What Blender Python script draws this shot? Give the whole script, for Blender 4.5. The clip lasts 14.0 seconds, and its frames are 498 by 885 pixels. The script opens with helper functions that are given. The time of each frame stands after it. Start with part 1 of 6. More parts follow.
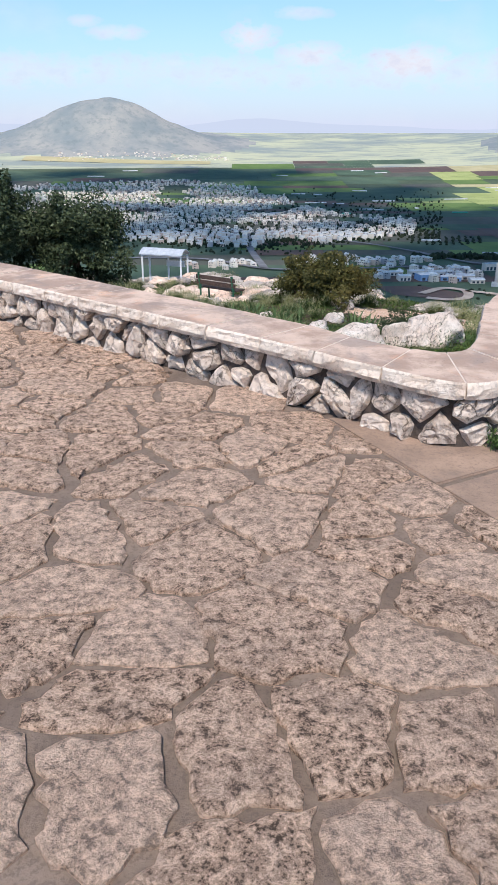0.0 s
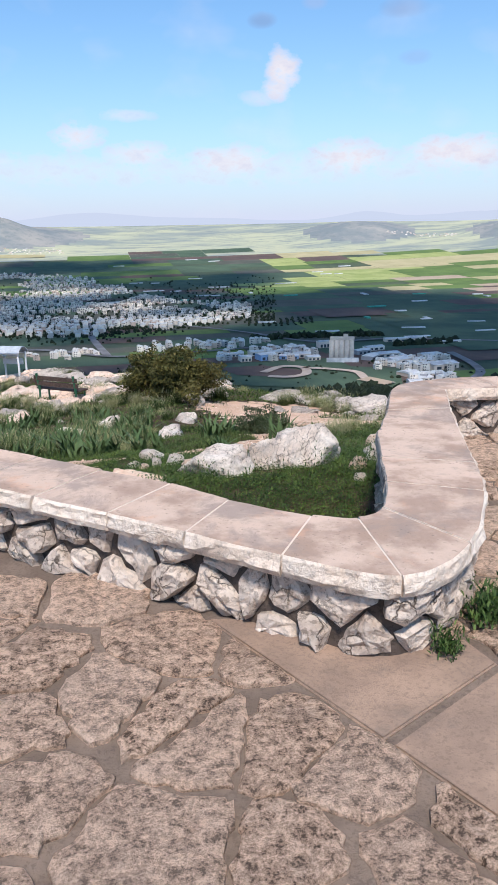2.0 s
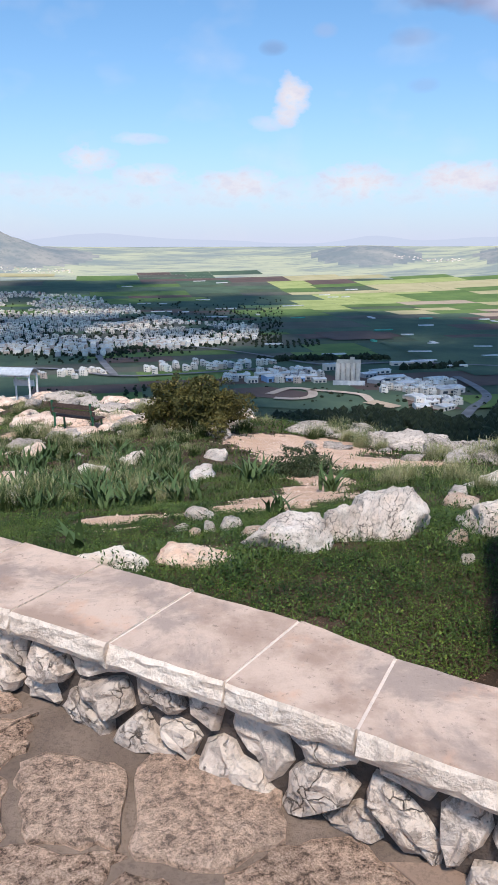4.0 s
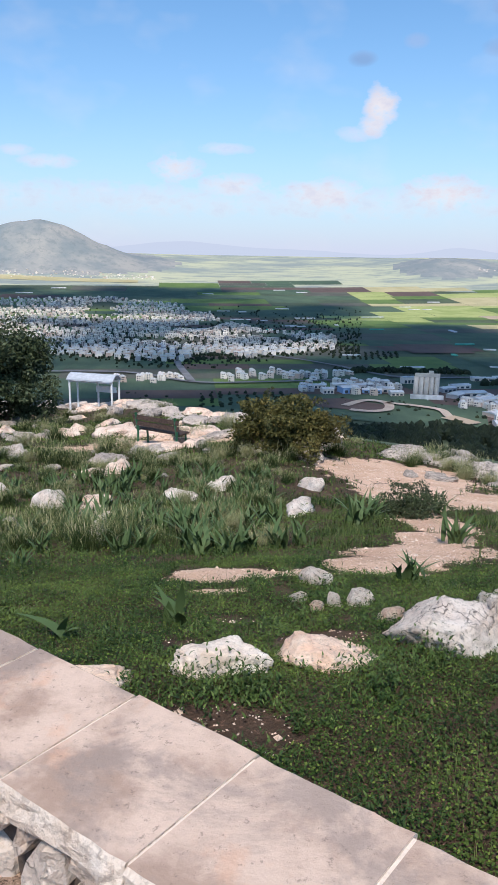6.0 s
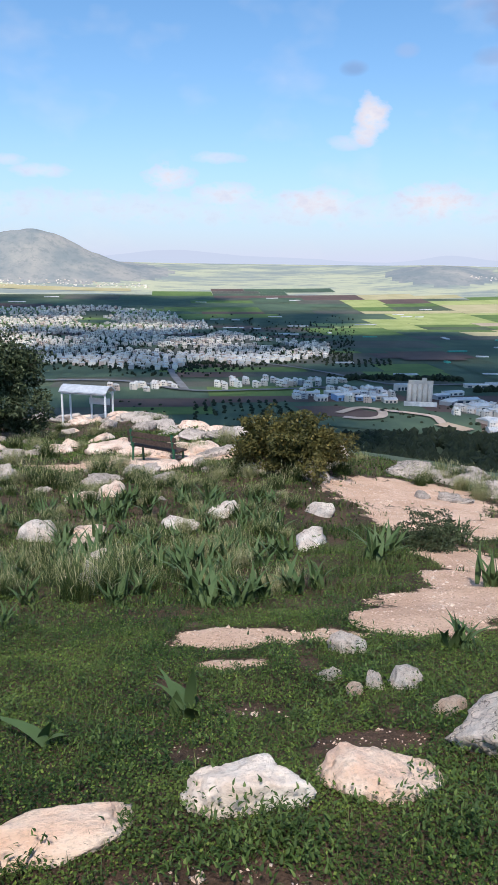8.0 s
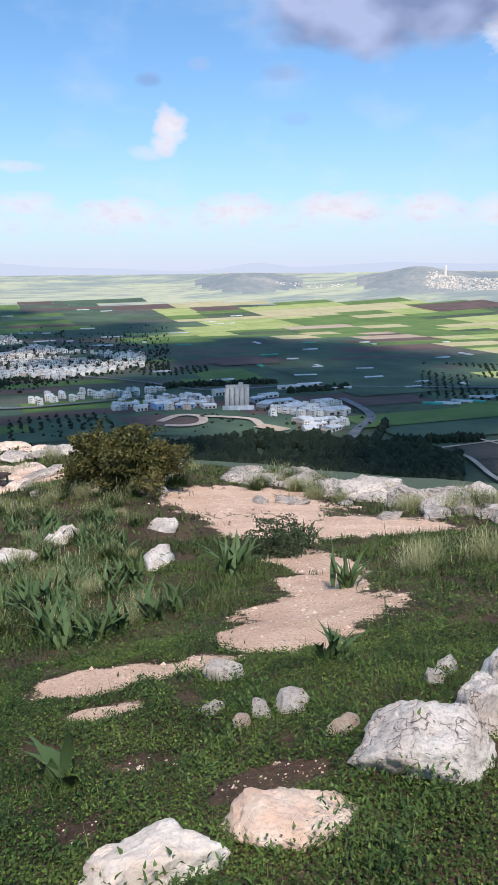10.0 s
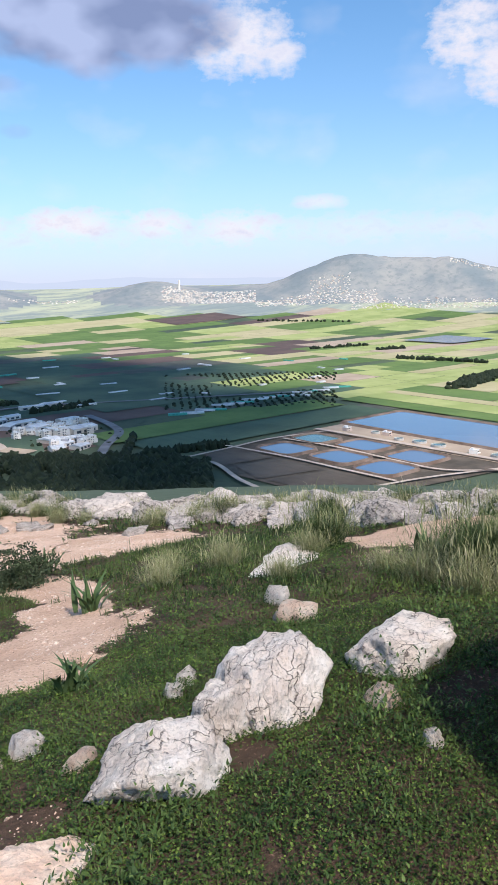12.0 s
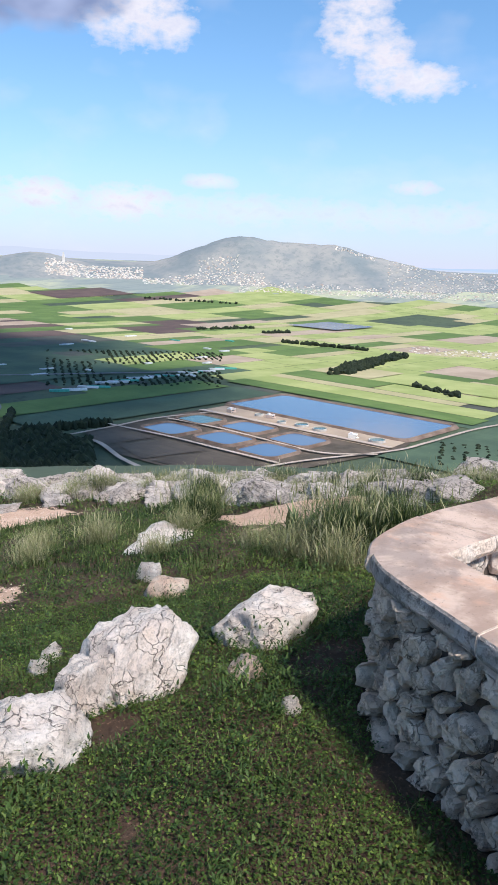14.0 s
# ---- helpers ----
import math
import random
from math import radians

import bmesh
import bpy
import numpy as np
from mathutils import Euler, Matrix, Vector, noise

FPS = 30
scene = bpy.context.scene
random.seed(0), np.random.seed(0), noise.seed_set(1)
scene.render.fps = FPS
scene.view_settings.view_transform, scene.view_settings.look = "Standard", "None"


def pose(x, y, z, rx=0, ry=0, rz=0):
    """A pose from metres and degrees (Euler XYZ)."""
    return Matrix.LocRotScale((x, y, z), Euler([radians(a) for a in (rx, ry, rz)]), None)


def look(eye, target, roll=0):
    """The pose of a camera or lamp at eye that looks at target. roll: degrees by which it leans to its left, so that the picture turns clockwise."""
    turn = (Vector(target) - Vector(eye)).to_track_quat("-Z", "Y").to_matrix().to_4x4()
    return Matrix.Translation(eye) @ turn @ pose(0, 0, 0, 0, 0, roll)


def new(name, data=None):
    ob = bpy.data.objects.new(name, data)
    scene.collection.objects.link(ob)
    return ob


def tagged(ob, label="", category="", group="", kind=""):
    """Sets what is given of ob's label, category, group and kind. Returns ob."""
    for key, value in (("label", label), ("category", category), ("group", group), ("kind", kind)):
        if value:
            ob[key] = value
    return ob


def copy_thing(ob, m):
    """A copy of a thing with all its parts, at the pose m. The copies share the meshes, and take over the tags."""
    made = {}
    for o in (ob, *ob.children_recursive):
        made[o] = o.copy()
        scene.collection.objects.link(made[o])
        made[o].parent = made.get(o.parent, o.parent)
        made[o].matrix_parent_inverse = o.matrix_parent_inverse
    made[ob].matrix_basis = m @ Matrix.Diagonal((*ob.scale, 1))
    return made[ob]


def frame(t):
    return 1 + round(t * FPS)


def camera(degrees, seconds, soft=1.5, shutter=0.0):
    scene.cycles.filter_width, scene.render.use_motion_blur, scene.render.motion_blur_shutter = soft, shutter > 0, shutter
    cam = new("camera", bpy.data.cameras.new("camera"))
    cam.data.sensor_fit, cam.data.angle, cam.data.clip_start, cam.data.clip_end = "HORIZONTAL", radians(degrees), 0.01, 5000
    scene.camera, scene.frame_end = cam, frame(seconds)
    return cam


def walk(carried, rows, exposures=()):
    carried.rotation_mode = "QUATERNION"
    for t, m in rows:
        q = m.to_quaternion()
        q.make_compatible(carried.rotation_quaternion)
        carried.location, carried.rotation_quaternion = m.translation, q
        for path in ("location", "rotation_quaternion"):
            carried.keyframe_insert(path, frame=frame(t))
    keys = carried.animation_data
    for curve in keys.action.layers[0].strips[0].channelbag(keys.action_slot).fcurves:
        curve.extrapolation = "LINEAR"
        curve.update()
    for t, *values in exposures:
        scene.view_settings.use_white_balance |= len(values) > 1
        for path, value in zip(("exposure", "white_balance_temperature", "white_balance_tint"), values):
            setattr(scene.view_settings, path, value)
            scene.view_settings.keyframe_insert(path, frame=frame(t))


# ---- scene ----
cam = camera(36.6, 14.0, soft=0.9)
METRES, EYE, TILT, LEAN, TURN = 5.7, 1.59, -22.5, 0.0, 0.0
ROWS = [
    (0.0, 0.0, 0.0, 0.0, 0.0, 0.0, -0.0),
    (0.5, 0.0161, 0.0441, 0.0221, -4.63, 3.7, 2.66),
    (1.0, 0.0049, 0.0968, 0.0463, -8.25, 5.38, 4.39),
    (1.5, 0.0033, 0.1475, 0.0666, -9.99, 5.97, 5.08),
    (2.0, 0.0095, 0.2085, 0.0994, -10.78, 5.74, 5.41),
    (4.5, -0.0562, 0.4579, 0.2094, -9.99, 8.0, 3.61),
    (5.0, -0.0585, 0.5117, 0.2307, -7.99, 8.47, 2.51),
    (5.5, -0.0642, 0.5626, 0.2557, -6.36, 8.4, 1.72),
    (6.0, -0.088, 0.6043, 0.2755, -5.36, 8.3, 1.25),
    (6.5, -0.1006, 0.6424, 0.2908, -4.95, 8.35, 1.17),
    (7.0, -0.0966, 0.6859, 0.3114, -5.14, 8.58, 1.28),
    (9.5, -0.1242, 0.8104, 0.3642, -12.46, 9.03, 5.31),
    (10.0, -0.1308, 0.8138, 0.3661, -18.42, 8.48, 8.01),
    (10.5, -0.1142, 0.82, 0.3656, -24.6, 7.29, 10.43),
    (11.0, -0.1032, 0.8204, 0.3657, -28.95, 6.52, 12.08),
    (11.5, -0.0983, 0.817, 0.3655, -32.5, 6.39, 13.6),
    (12.0, -0.095, 0.8109, 0.3653, -36.91, 5.84, 15.24),
    (12.5, -0.0892, 0.8011, 0.3614, -41.54, 4.84, 16.59),
    (13.0, -0.085, 0.7937, 0.3569, -46.37, 2.97, 17.25),
    (13.5, -0.0856, 0.7964, 0.3569, -48.72, 1.53, 16.53),
    (14.0, -0.0894, 0.7999, 0.3578, -46.08, 2.01, 14.45),
]
walk(cam, [(t, pose(0, 0, EYE, TILT, LEAN, TURN) @ pose(METRES * x, METRES * y, METRES * z, 90 + pitch, roll, yaw)) for t, x, y, z, yaw, pitch, roll in ROWS],
     ((0.0, 0.0, 6400, 12), (5.5, -0.08, 6400, 12), (9.5, 0.0, 6400, 12), (14.0, 0.09, 6400, 12)))

# ---------------------------------------------------------------- world, sun
SUN_AZ, SUN_EL = 190.0, 54.0       # degrees from +y towards +x
sun_dir = Vector((math.sin(radians(SUN_AZ)) * math.cos(radians(SUN_EL)),
                  math.cos(radians(SUN_AZ)) * math.cos(radians(SUN_EL)), math.sin(radians(SUN_EL))))
sun = new("sun", bpy.data.lights.new("sun", "SUN"))
sun.data.energy, sun.data.angle, sun.data.color = 4.5, radians(6.0), (1.0, 0.90, 0.78)
sun.matrix_basis = look((0, 0, 60), Vector((0, 0, 60)) - sun_dir)

# azimuth, elevation, half width, half height, whiteness
CLOUDS = [(14.5, 9.9, 1.15, 1.35, 1.0), (14.1, 8.7, 1.1, 0.8, 0.9), (13.0, 8.2, 1.6, 0.5, 0.5), (0.2, 5.8, 1.7, 0.95, 0.95), (4.0, 4.6, 2.6, 0.9, 0.8),
          (11.0, 4.2, 3.2, 1.1, 0.9), (19.5, 4.2, 3.2, 1.2, 1.0), (26.5, 4.3, 3.6, 1.2, 1.0), (33.0, 4.2, 2.8, 1.2, 0.95),
          (39.0, 3.9, 3.8, 1.3, 0.95), (44.8, 5.6, 2.0, 0.5, 0.7), (59.4, 5.6, 2.0, 0.6, 0.8), (54.6, 15.4, 2.6, 2.6, 1.0), (56.6, 13.6, 2.4, 2.2, 1.0),
          (59.2, 12.5, 3.0, 1.2, 0.9), (39.2, 16.3, 3.8, 2.4, 0.95), (42.0, 15.2, 1.6, 1.2, 0.9), (3.6, 7.2, 1.9, 0.4, 0.5),
          (-9.0, 6.0, 2.0, 0.5, 0.6), (-11.0, 6.6, 1.2, 0.4, 0.6), (-5.0, 4.2, 1.2, 0.35, 0.5)]
world = bpy.data.worlds.new("sky")
scene.world = world
world.use_nodes = True
wt = world.node_tree
wt.nodes.clear()


def wmath(op, a, b=None, c=None, clamp=False):
    n = wt.nodes.new("ShaderNodeMath")
    n.operation, n.use_clamp = op, clamp
    for i, v in enumerate((a, b, c)):
        if v is None:
            continue
        if isinstance(v, (int, float)):
            n.inputs[i].default_value = v
        else:
            wt.links.new(v, n.inputs[i])
    return n.outputs[0]


def wmix(fac, a, b):
    n = wt.nodes.new("ShaderNodeMix")
    n.data_type = "RGBA"
    for sock, v in ((n.inputs[0], fac), (n.inputs[6], a), (n.inputs[7], b)):
        if isinstance(v, (int, float, tuple)):
            sock.default_value = v
        else:
            wt.links.new(v, sock)
    return n.outputs[2]


sky = wt.nodes.new("ShaderNodeTexSky")
sky.sky_type, sky.sun_disc = "NISHITA", False
sky.sun_elevation, sky.sun_rotation = radians(SUN_EL), radians(SUN_AZ)
sky.air_density, sky.dust_density, sky.ozone_density = 1.0, 0.6, 1.6
SKY_STRENGTH = 0.12
coord = wt.nodes.new("ShaderNodeTexCoord")
sep = wt.nodes.new("ShaderNodeSeparateXYZ")
wt.links.new(coord.outputs["Generated"], sep.inputs[0])
w_az = wmath("MULTIPLY", wmath("ARCTAN2", sep.outputs[0], sep.outputs[1]), 57.29578)
w_el = wmath("MULTIPLY", wmath("ARCSINE", sep.outputs[2]), 57.29578)
flat = wt.nodes.new("ShaderNodeCombineXYZ")
wt.links.new(w_az, flat.inputs[0])
wt.links.new(wmath("MULTIPLY", w_el, 1.6), flat.inputs[1])


def wnoise(scale, detail, rough):
    n = wt.nodes.new("ShaderNodeTexNoise")
    wt.links.new(flat.outputs[0], n.inputs["Vector"])
    n.inputs["Scale"].default_value, n.inputs["Detail"].default_value, n.inputs["Roughness"].default_value = scale, detail, rough
    return n.outputs[0]


billow = wnoise(0.75, 6, 0.60)
broad = wnoise(0.16, 3, 0.5)
ragged = wmath("ADD", wmath("MULTIPLY", wmath("SUBTRACT", billow, 0.5), 3.4), wmath("MULTIPLY", wmath("SUBTRACT", broad, 0.5), 1.6))
mask = None
for a, e, ra, re, wht in CLOUDS:
    dx = wmath("MULTIPLY", wmath("SUBTRACT", w_az, a), 1 / ra)
    dy = wmath("MULTIPLY", wmath("SUBTRACT", w_el, e), 1 / re)
    q = wmath("ADD", wmath("ADD", wmath("MULTIPLY", dx, dx), wmath("MULTIPLY", dy, dy)), ragged)
    m = wmath("MULTIPLY", wmath("MULTIPLY", wmath("SUBTRACT", 1.2, q), 0.8, clamp=True), wht)
    mask = m if mask is None else wmath("MAXIMUM", mask, m)
# a low broken band of cloud above the horizon
bd = wmath("MULTIPLY", wmath("SUBTRACT", w_el, 3.7), 0.75)
band = wmath("SUBTRACT", 0.75, wmath("ADD", wmath("MULTIPLY", bd, bd), wmath("MULTIPLY", ragged, 0.9)), clamp=True)
mask = wmath("MAXIMUM", mask, wmath("MULTIPLY", band, 0.5))
# thin uneven veil away from the horizon
veil = wmath("MULTIPLY", wmath("SUBTRACT", broad, 0.52, clamp=True), 0.9)
mask = wmath("MAXIMUM", mask, veil)
gain = wt.nodes.new("ShaderNodeMix")
gain.data_type, gain.blend_type = "RGBA", "MULTIPLY"
gain.inputs[0].default_value = 1.0
wt.links.new(sky.outputs[0], gain.inputs[6])
gain.inputs[7].default_value = (SKY_STRENGTH * 0.78, SKY_STRENGTH * 1.23, SKY_STRENGTH * 1.48, 1)
haze = wmath("POWER", 2.718, wmath("MULTIPLY", wmath("MAXIMUM", w_el, 0.0), -0.16))
clear = wmix(wmath("MULTIPLY", haze, 0.9), gain.outputs[2], (0.73, 0.76, 0.96, 1))
cloud_col = wmix(wmath("MULTIPLY", wmath("SUBTRACT", billow, 0.30, clamp=True), 2.6, clamp=True), (0.74, 0.75, 0.88, 1), (0.97, 0.93, 0.94, 1))
full = wmix(mask, clear, cloud_col)
soft_edge = wmath("SUBTRACT", wnoise(0.30, 3, 0.45), 0.5)
# the grey underside of one large cloud, and a few small grey wisps
grey = wmix(wmath("MULTIPLY", wmath("SUBTRACT", wnoise(0.2, 3, 0.4), 0.40, clamp=True), 4.0, clamp=True), (0.24, 0.30, 0.50, 1), (0.47, 0.55, 0.80, 1))
for ga, ge, gw, gh, gs in ((29.8, 17.3, 9.2, 3.2, 0.94), (13.1, 12.9, 1.0, 0.5, 0.42), (16.7, 13.9, 0.9, 0.5, 0.35), (22.8, 13.3, 1.8, 0.6, 0.4), (23.4, 10.4, 1.1, 0.5, 0.25)):
    gx = wmath("MULTIPLY", wmath("SUBTRACT", w_az, ga), 1 / gw)
    gy = wmath("MULTIPLY", wmath("SUBTRACT", w_el, ge), 1 / gh)
    gq = wmath("ADD", wmath("ADD", wmath("MULTIPLY", gx, gx), wmath("MULTIPLY", gy, gy)), wmath("MULTIPLY", soft_edge, 1.3 if gw > 5 else 1.6))
    full = wmix(wmath("MULTIPLY", wmath("MULTIPLY", wmath("SUBTRACT", 1.15, gq), 1.7 if gw > 5 else 1.0, clamp=True), gs), full, grey)
bg = wt.nodes.new("ShaderNodeBackground")
wt.links.new(full, bg.inputs[0])
bg.inputs[1].default_value = 1.0
wout = wt.nodes.new("ShaderNodeOutputWorld")
wt.links.new(bg.outputs[0], wout.inputs[0])

# ---------------------------------------------------------------- materials


class Mat:
    """A small builder of node materials."""

    def __init__(self, name, rough=0.85, metal=0.0):
        self.m = bpy.data.materials.new(name)
        self.m.use_nodes = True
        self.t = self.m.node_tree
        self.b = self.t.nodes["Principled BSDF"]
        self.b.inputs["Roughness"].default_value, self.b.inputs["Metallic"].default_value = rough, metal
        self.b.inputs["Specular IOR Level"].default_value = 0.5 if rough < 0.5 or metal else 0.2
        self.tc = self.t.nodes.new("ShaderNodeTexCoord")

    def put(self, v, sock):
        if isinstance(v, (int, float)):
            sock.default_value = v
        elif isinstance(v, tuple):
            sock.default_value = (*v, 1) if len(v) == 3 else v
        else:
            self.t.links.new(v, sock)

    def noise(self, scale, detail=4, rough=0.55, stretch=(1, 1, 1), vec=None, distort=0.0):
        mp = self.t.nodes.new("ShaderNodeMapping")
        self.put(vec or self.tc.outputs["Object"], mp.inputs[0])
        mp.inputs["Scale"].default_value = stretch
        n = self.t.nodes.new("ShaderNodeTexNoise")
        self.put(mp.outputs[0], n.inputs["Vector"])
        n.inputs["Scale"].default_value, n.inputs["Detail"].default_value = scale, detail
        n.inputs["Roughness"].default_value, n.inputs["Distortion"].default_value = rough, distort
        return n.outputs[0]

    def cracks(self, scale, width):
        """1 on the stone, 0 in thin broken crack lines."""
        n = self.t.nodes.new("ShaderNodeTexNoise")
        self.put(self.tc.outputs["Object"], n.inputs["Vector"])
        n.inputs["Scale"].default_value, n.inputs["Detail"].default_value = scale * 0.8, 5
        mul = self.t.nodes.new("ShaderNodeVectorMath")
        mul.operation = "SCALE"
        self.put(n.outputs[1], mul.inputs[0])
        mul.inputs["Scale"].default_value = 1.7 / scale
        add = self.t.nodes.new("ShaderNodeVectorMath")
        self.put(self.tc.outputs["Object"], add.inputs[0])
        self.put(mul.outputs[0], add.inputs[1])
        v = self.t.nodes.new("ShaderNodeTexVoronoi")
        v.feature = "DISTANCE_TO_EDGE"
        v.inputs["Scale"].default_value = scale
        self.put(add.outputs[0], v.inputs["Vector"])
        line = self.span(v.outputs[0], 0.0, width)
        gone = self.span(self.noise(scale * 0.45, 3, 0.6), 0.44, 0.54)
        return self.math("MAXIMUM", line, gone)

    def math(self, op, a, b=0.0, clamp=False):
        n = self.t.nodes.new("ShaderNodeMath")
        n.operation, n.use_clamp = op, clamp
        self.put(a, n.inputs[0])
        self.put(b, n.inputs[1])
        return n.outputs[0]

    def span(self, v, lo, hi):
        n = self.t.nodes.new("ShaderNodeMapRange")
        n.interpolation_type = "SMOOTHSTEP"
        self.put(v, n.inputs[0])
        n.inputs[1].default_value, n.inputs[2].default_value = lo, hi
        return n.outputs[0]

    def mix(self, f, a, b, blend="MIX"):
        n = self.t.nodes.new("ShaderNodeMix")
        n.data_type, n.blend_type = "RGBA", blend
        self.put(f, n.inputs[0])
        self.put(a, n.inputs[6])
        self.put(b, n.inputs[7])
        return n.outputs[2]

    def random(self):
        return self.t.nodes.new("ShaderNodeObjectInfo").outputs["Random"]

    def island(self):
        return self.t.nodes.new("ShaderNodeNewGeometry").outputs["Random Per Island"]

    def attr(self, name):
        n = self.t.nodes.new("ShaderNodeAttribute")
        n.attribute_name = name
        return n.outputs["Fac"]

    def color(self, c):
        self.put(c, self.b.inputs["Base Color"])
        return self

    def bump(self, h, strength=0.5, dist=0.01):
        n = self.t.nodes.new("ShaderNodeBump")
        n.inputs["Strength"].default_value, n.inputs["Distance"].default_value = strength, dist
        self.put(h, n.inputs["Height"])
        self.put(n.outputs[0], self.b.inputs["Normal"])
        return self


def stone_mat(name, light, mid, dark, rnd=True, big=2.2, fine=26.0, pit=0.5, bump=0.6, crack=0.0, lichen=None, lw=0.75, patch=5.5):
    a = Mat(name, 0.9)
    g1, g2, g3 = a.noise(big, 5, 0.6), a.noise(fine, 6, 0.7), a.noise(fine * 3.3, 3, 0.6)
    c = a.mix(a.span(g1, 0.35, 0.68), mid, light)
    c = a.mix(a.math("MULTIPLY", a.span(g2, 0.51, 0.59), pit), c, dark)
    c = a.mix(a.math("MULTIPLY", a.span(a.noise(fine * 0.45, 6, 0.75, distort=0.6), 0.55, 0.66), pit * 0.8), c, dark)
    c = a.mix(a.math("MULTIPLY", a.span(g3, 0.55, 0.68), pit * 0.6), c, light)
    if lichen:
        c = a.mix(a.math("MULTIPLY", a.span(a.noise(patch, 7, 0.72), 0.52, 0.68), lw), c, lichen)
    h = a.math("ADD", a.math("MULTIPLY", g2, 0.7), a.math("MULTIPLY", g3, 0.3))
    if crack:
        e = a.cracks(crack, 0.036)
        c = a.mix(a.math("MULTIPLY", a.math("SUBTRACT", 1.0, e), 0.8), c, dark)
        h = a.math("ADD", h, a.math("MULTIPLY", e, 0.6))
    if rnd:
        r = a.random()
        c = a.mix(a.math("MULTIPLY", r, 0.45), c, a.mix(a.span(r, 0.3, 0.9), dark, light), "MIX")
    return a.color(c).bump(h, bump, 0.03).m




def rough_flag():
    """Coarse pitted limestone: colour follows height, dark in hollows and pale on tops."""
    a = Mat("paving_stone", 0.9)
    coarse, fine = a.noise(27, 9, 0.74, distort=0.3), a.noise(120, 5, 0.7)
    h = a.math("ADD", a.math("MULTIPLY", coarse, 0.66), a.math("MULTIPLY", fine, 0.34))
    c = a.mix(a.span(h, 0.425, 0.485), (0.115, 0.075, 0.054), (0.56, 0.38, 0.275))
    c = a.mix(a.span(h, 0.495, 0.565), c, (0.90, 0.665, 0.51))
    c = a.mix(a.math("MULTIPLY", a.span(a.noise(3.2, 5, 0.65), 0.48, 0.66), 0.32), c, (0.25, 0.185, 0.15))
    r = a.random()
    c = a.mix(a.math("MULTIPLY", r, 0.32), c, a.mix(a.span(r, 0.3, 0.8), (0.25, 0.175, 0.14), (0.74, 0.56, 0.45)))
    return a.color(c).bump(h, 1.0, 0.045).m


M_FLAG = rough_flag()
M_MORTAR = stone_mat("mortar", (0.255, 0.195, 0.158), (0.165, 0.125, 0.102), (0.09, 0.07, 0.06), rnd=False, big=3.0, fine=60, pit=0.4, bump=0.4)
M_CEMENT = stone_mat("cement_screed", (0.42, 0.295, 0.22), (0.28, 0.20, 0.155), (0.13, 0.10, 0.082), rnd=False, big=2.6, fine=70, pit=0.3, bump=0.25, lichen=(0.20, 0.16, 0.135), lw=0.5)
M_RUBBLE = stone_mat("rubble_stone", (0.84, 0.73, 0.64), (0.60, 0.48, 0.40), (0.11, 0.085, 0.07), big=8, fine=30, pit=0.5, bump=1.0, crack=10.0, lichen=(0.34, 0.29, 0.26), lw=0.55)
# garden face: weathered stone, part of its shade put into the colour
M_RUBBLE_BACK = stone_mat("weathered_shaded_rubble", (0.80, 0.66, 0.54), (0.54, 0.42, 0.33), (0.12, 0.09, 0.07), big=6, fine=24, pit=0.55, bump=1.0, crack=9.0, lichen=(0.24, 0.21, 0.19), lw=0.7)
# dark core: the shade of the deep gaps is put into the colour
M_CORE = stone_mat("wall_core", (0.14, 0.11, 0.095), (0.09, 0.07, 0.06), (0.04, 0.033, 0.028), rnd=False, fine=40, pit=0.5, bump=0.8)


def worn_coping():
    """Smooth pinkish slabs with broad grey stains, rusty patches and dark specks."""
    a = Mat("coping_stone", 0.8)
    c = a.mix(a.span(a.noise(4.0, 6, 0.6), 0.38, 0.62), (0.39, 0.275, 0.215), (0.65, 0.495, 0.405))
    c = a.mix(a.math("MULTIPLY", a.span(a.noise(2.3, 7, 0.68, distort=0.5), 0.50, 0.64), 0.75), c, (0.29, 0.235, 0.21))
    c = a.mix(a.math("MULTIPLY", a.span(a.noise(3.1, 5, 0.6, (1.3, 1, 1)), 0.58, 0.70), 0.5), c, (0.66, 0.38, 0.25))
    c = a.mix(a.math("MULTIPLY", a.span(a.noise(38, 6, 0.75), 0.58, 0.66), 0.6), c, (0.15, 0.115, 0.10))
    c = a.mix(a.math("MULTIPLY", a.random(), 0.25), c, (0.42, 0.32, 0.27))
    return a.color(c).bump(a.math("ADD", a.noise(30, 6, 0.7), a.noise(6, 4, 0.6)), 0.5, 0.012).m


M_CAP = worn_coping()
# front edge: pale broken stone, raised further for the sun it catches
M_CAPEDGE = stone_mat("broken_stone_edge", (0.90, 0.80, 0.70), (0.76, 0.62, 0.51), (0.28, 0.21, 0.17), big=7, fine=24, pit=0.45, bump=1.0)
# back edge: grey lichened stone, with the shade of that side painted in
M_CAPBACK = stone_mat("shaded_lichen_edge", (0.50, 0.46, 0.43), (0.32, 0.29, 0.27), (0.07, 0.063, 0.058), big=7, fine=24, pit=0.7, bump=1.0)
M_JOINT = stone_mat("pale_joint", (0.80, 0.70, 0.63), (0.70, 0.60, 0.54), (0.45, 0.38, 0.34), rnd=False, fine=50, pit=0.25, bump=0.4)
M_ROCK = stone_mat("limestone", (0.93, 0.86, 0.80), (0.80, 0.68, 0.60), (0.14, 0.115, 0.10), rnd=False, big=2.6, fine=30, pit=0.30, bump=1.0, crack=6.5, lichen=(0.38, 0.35, 0.33), lw=0.5, patch=4.0)
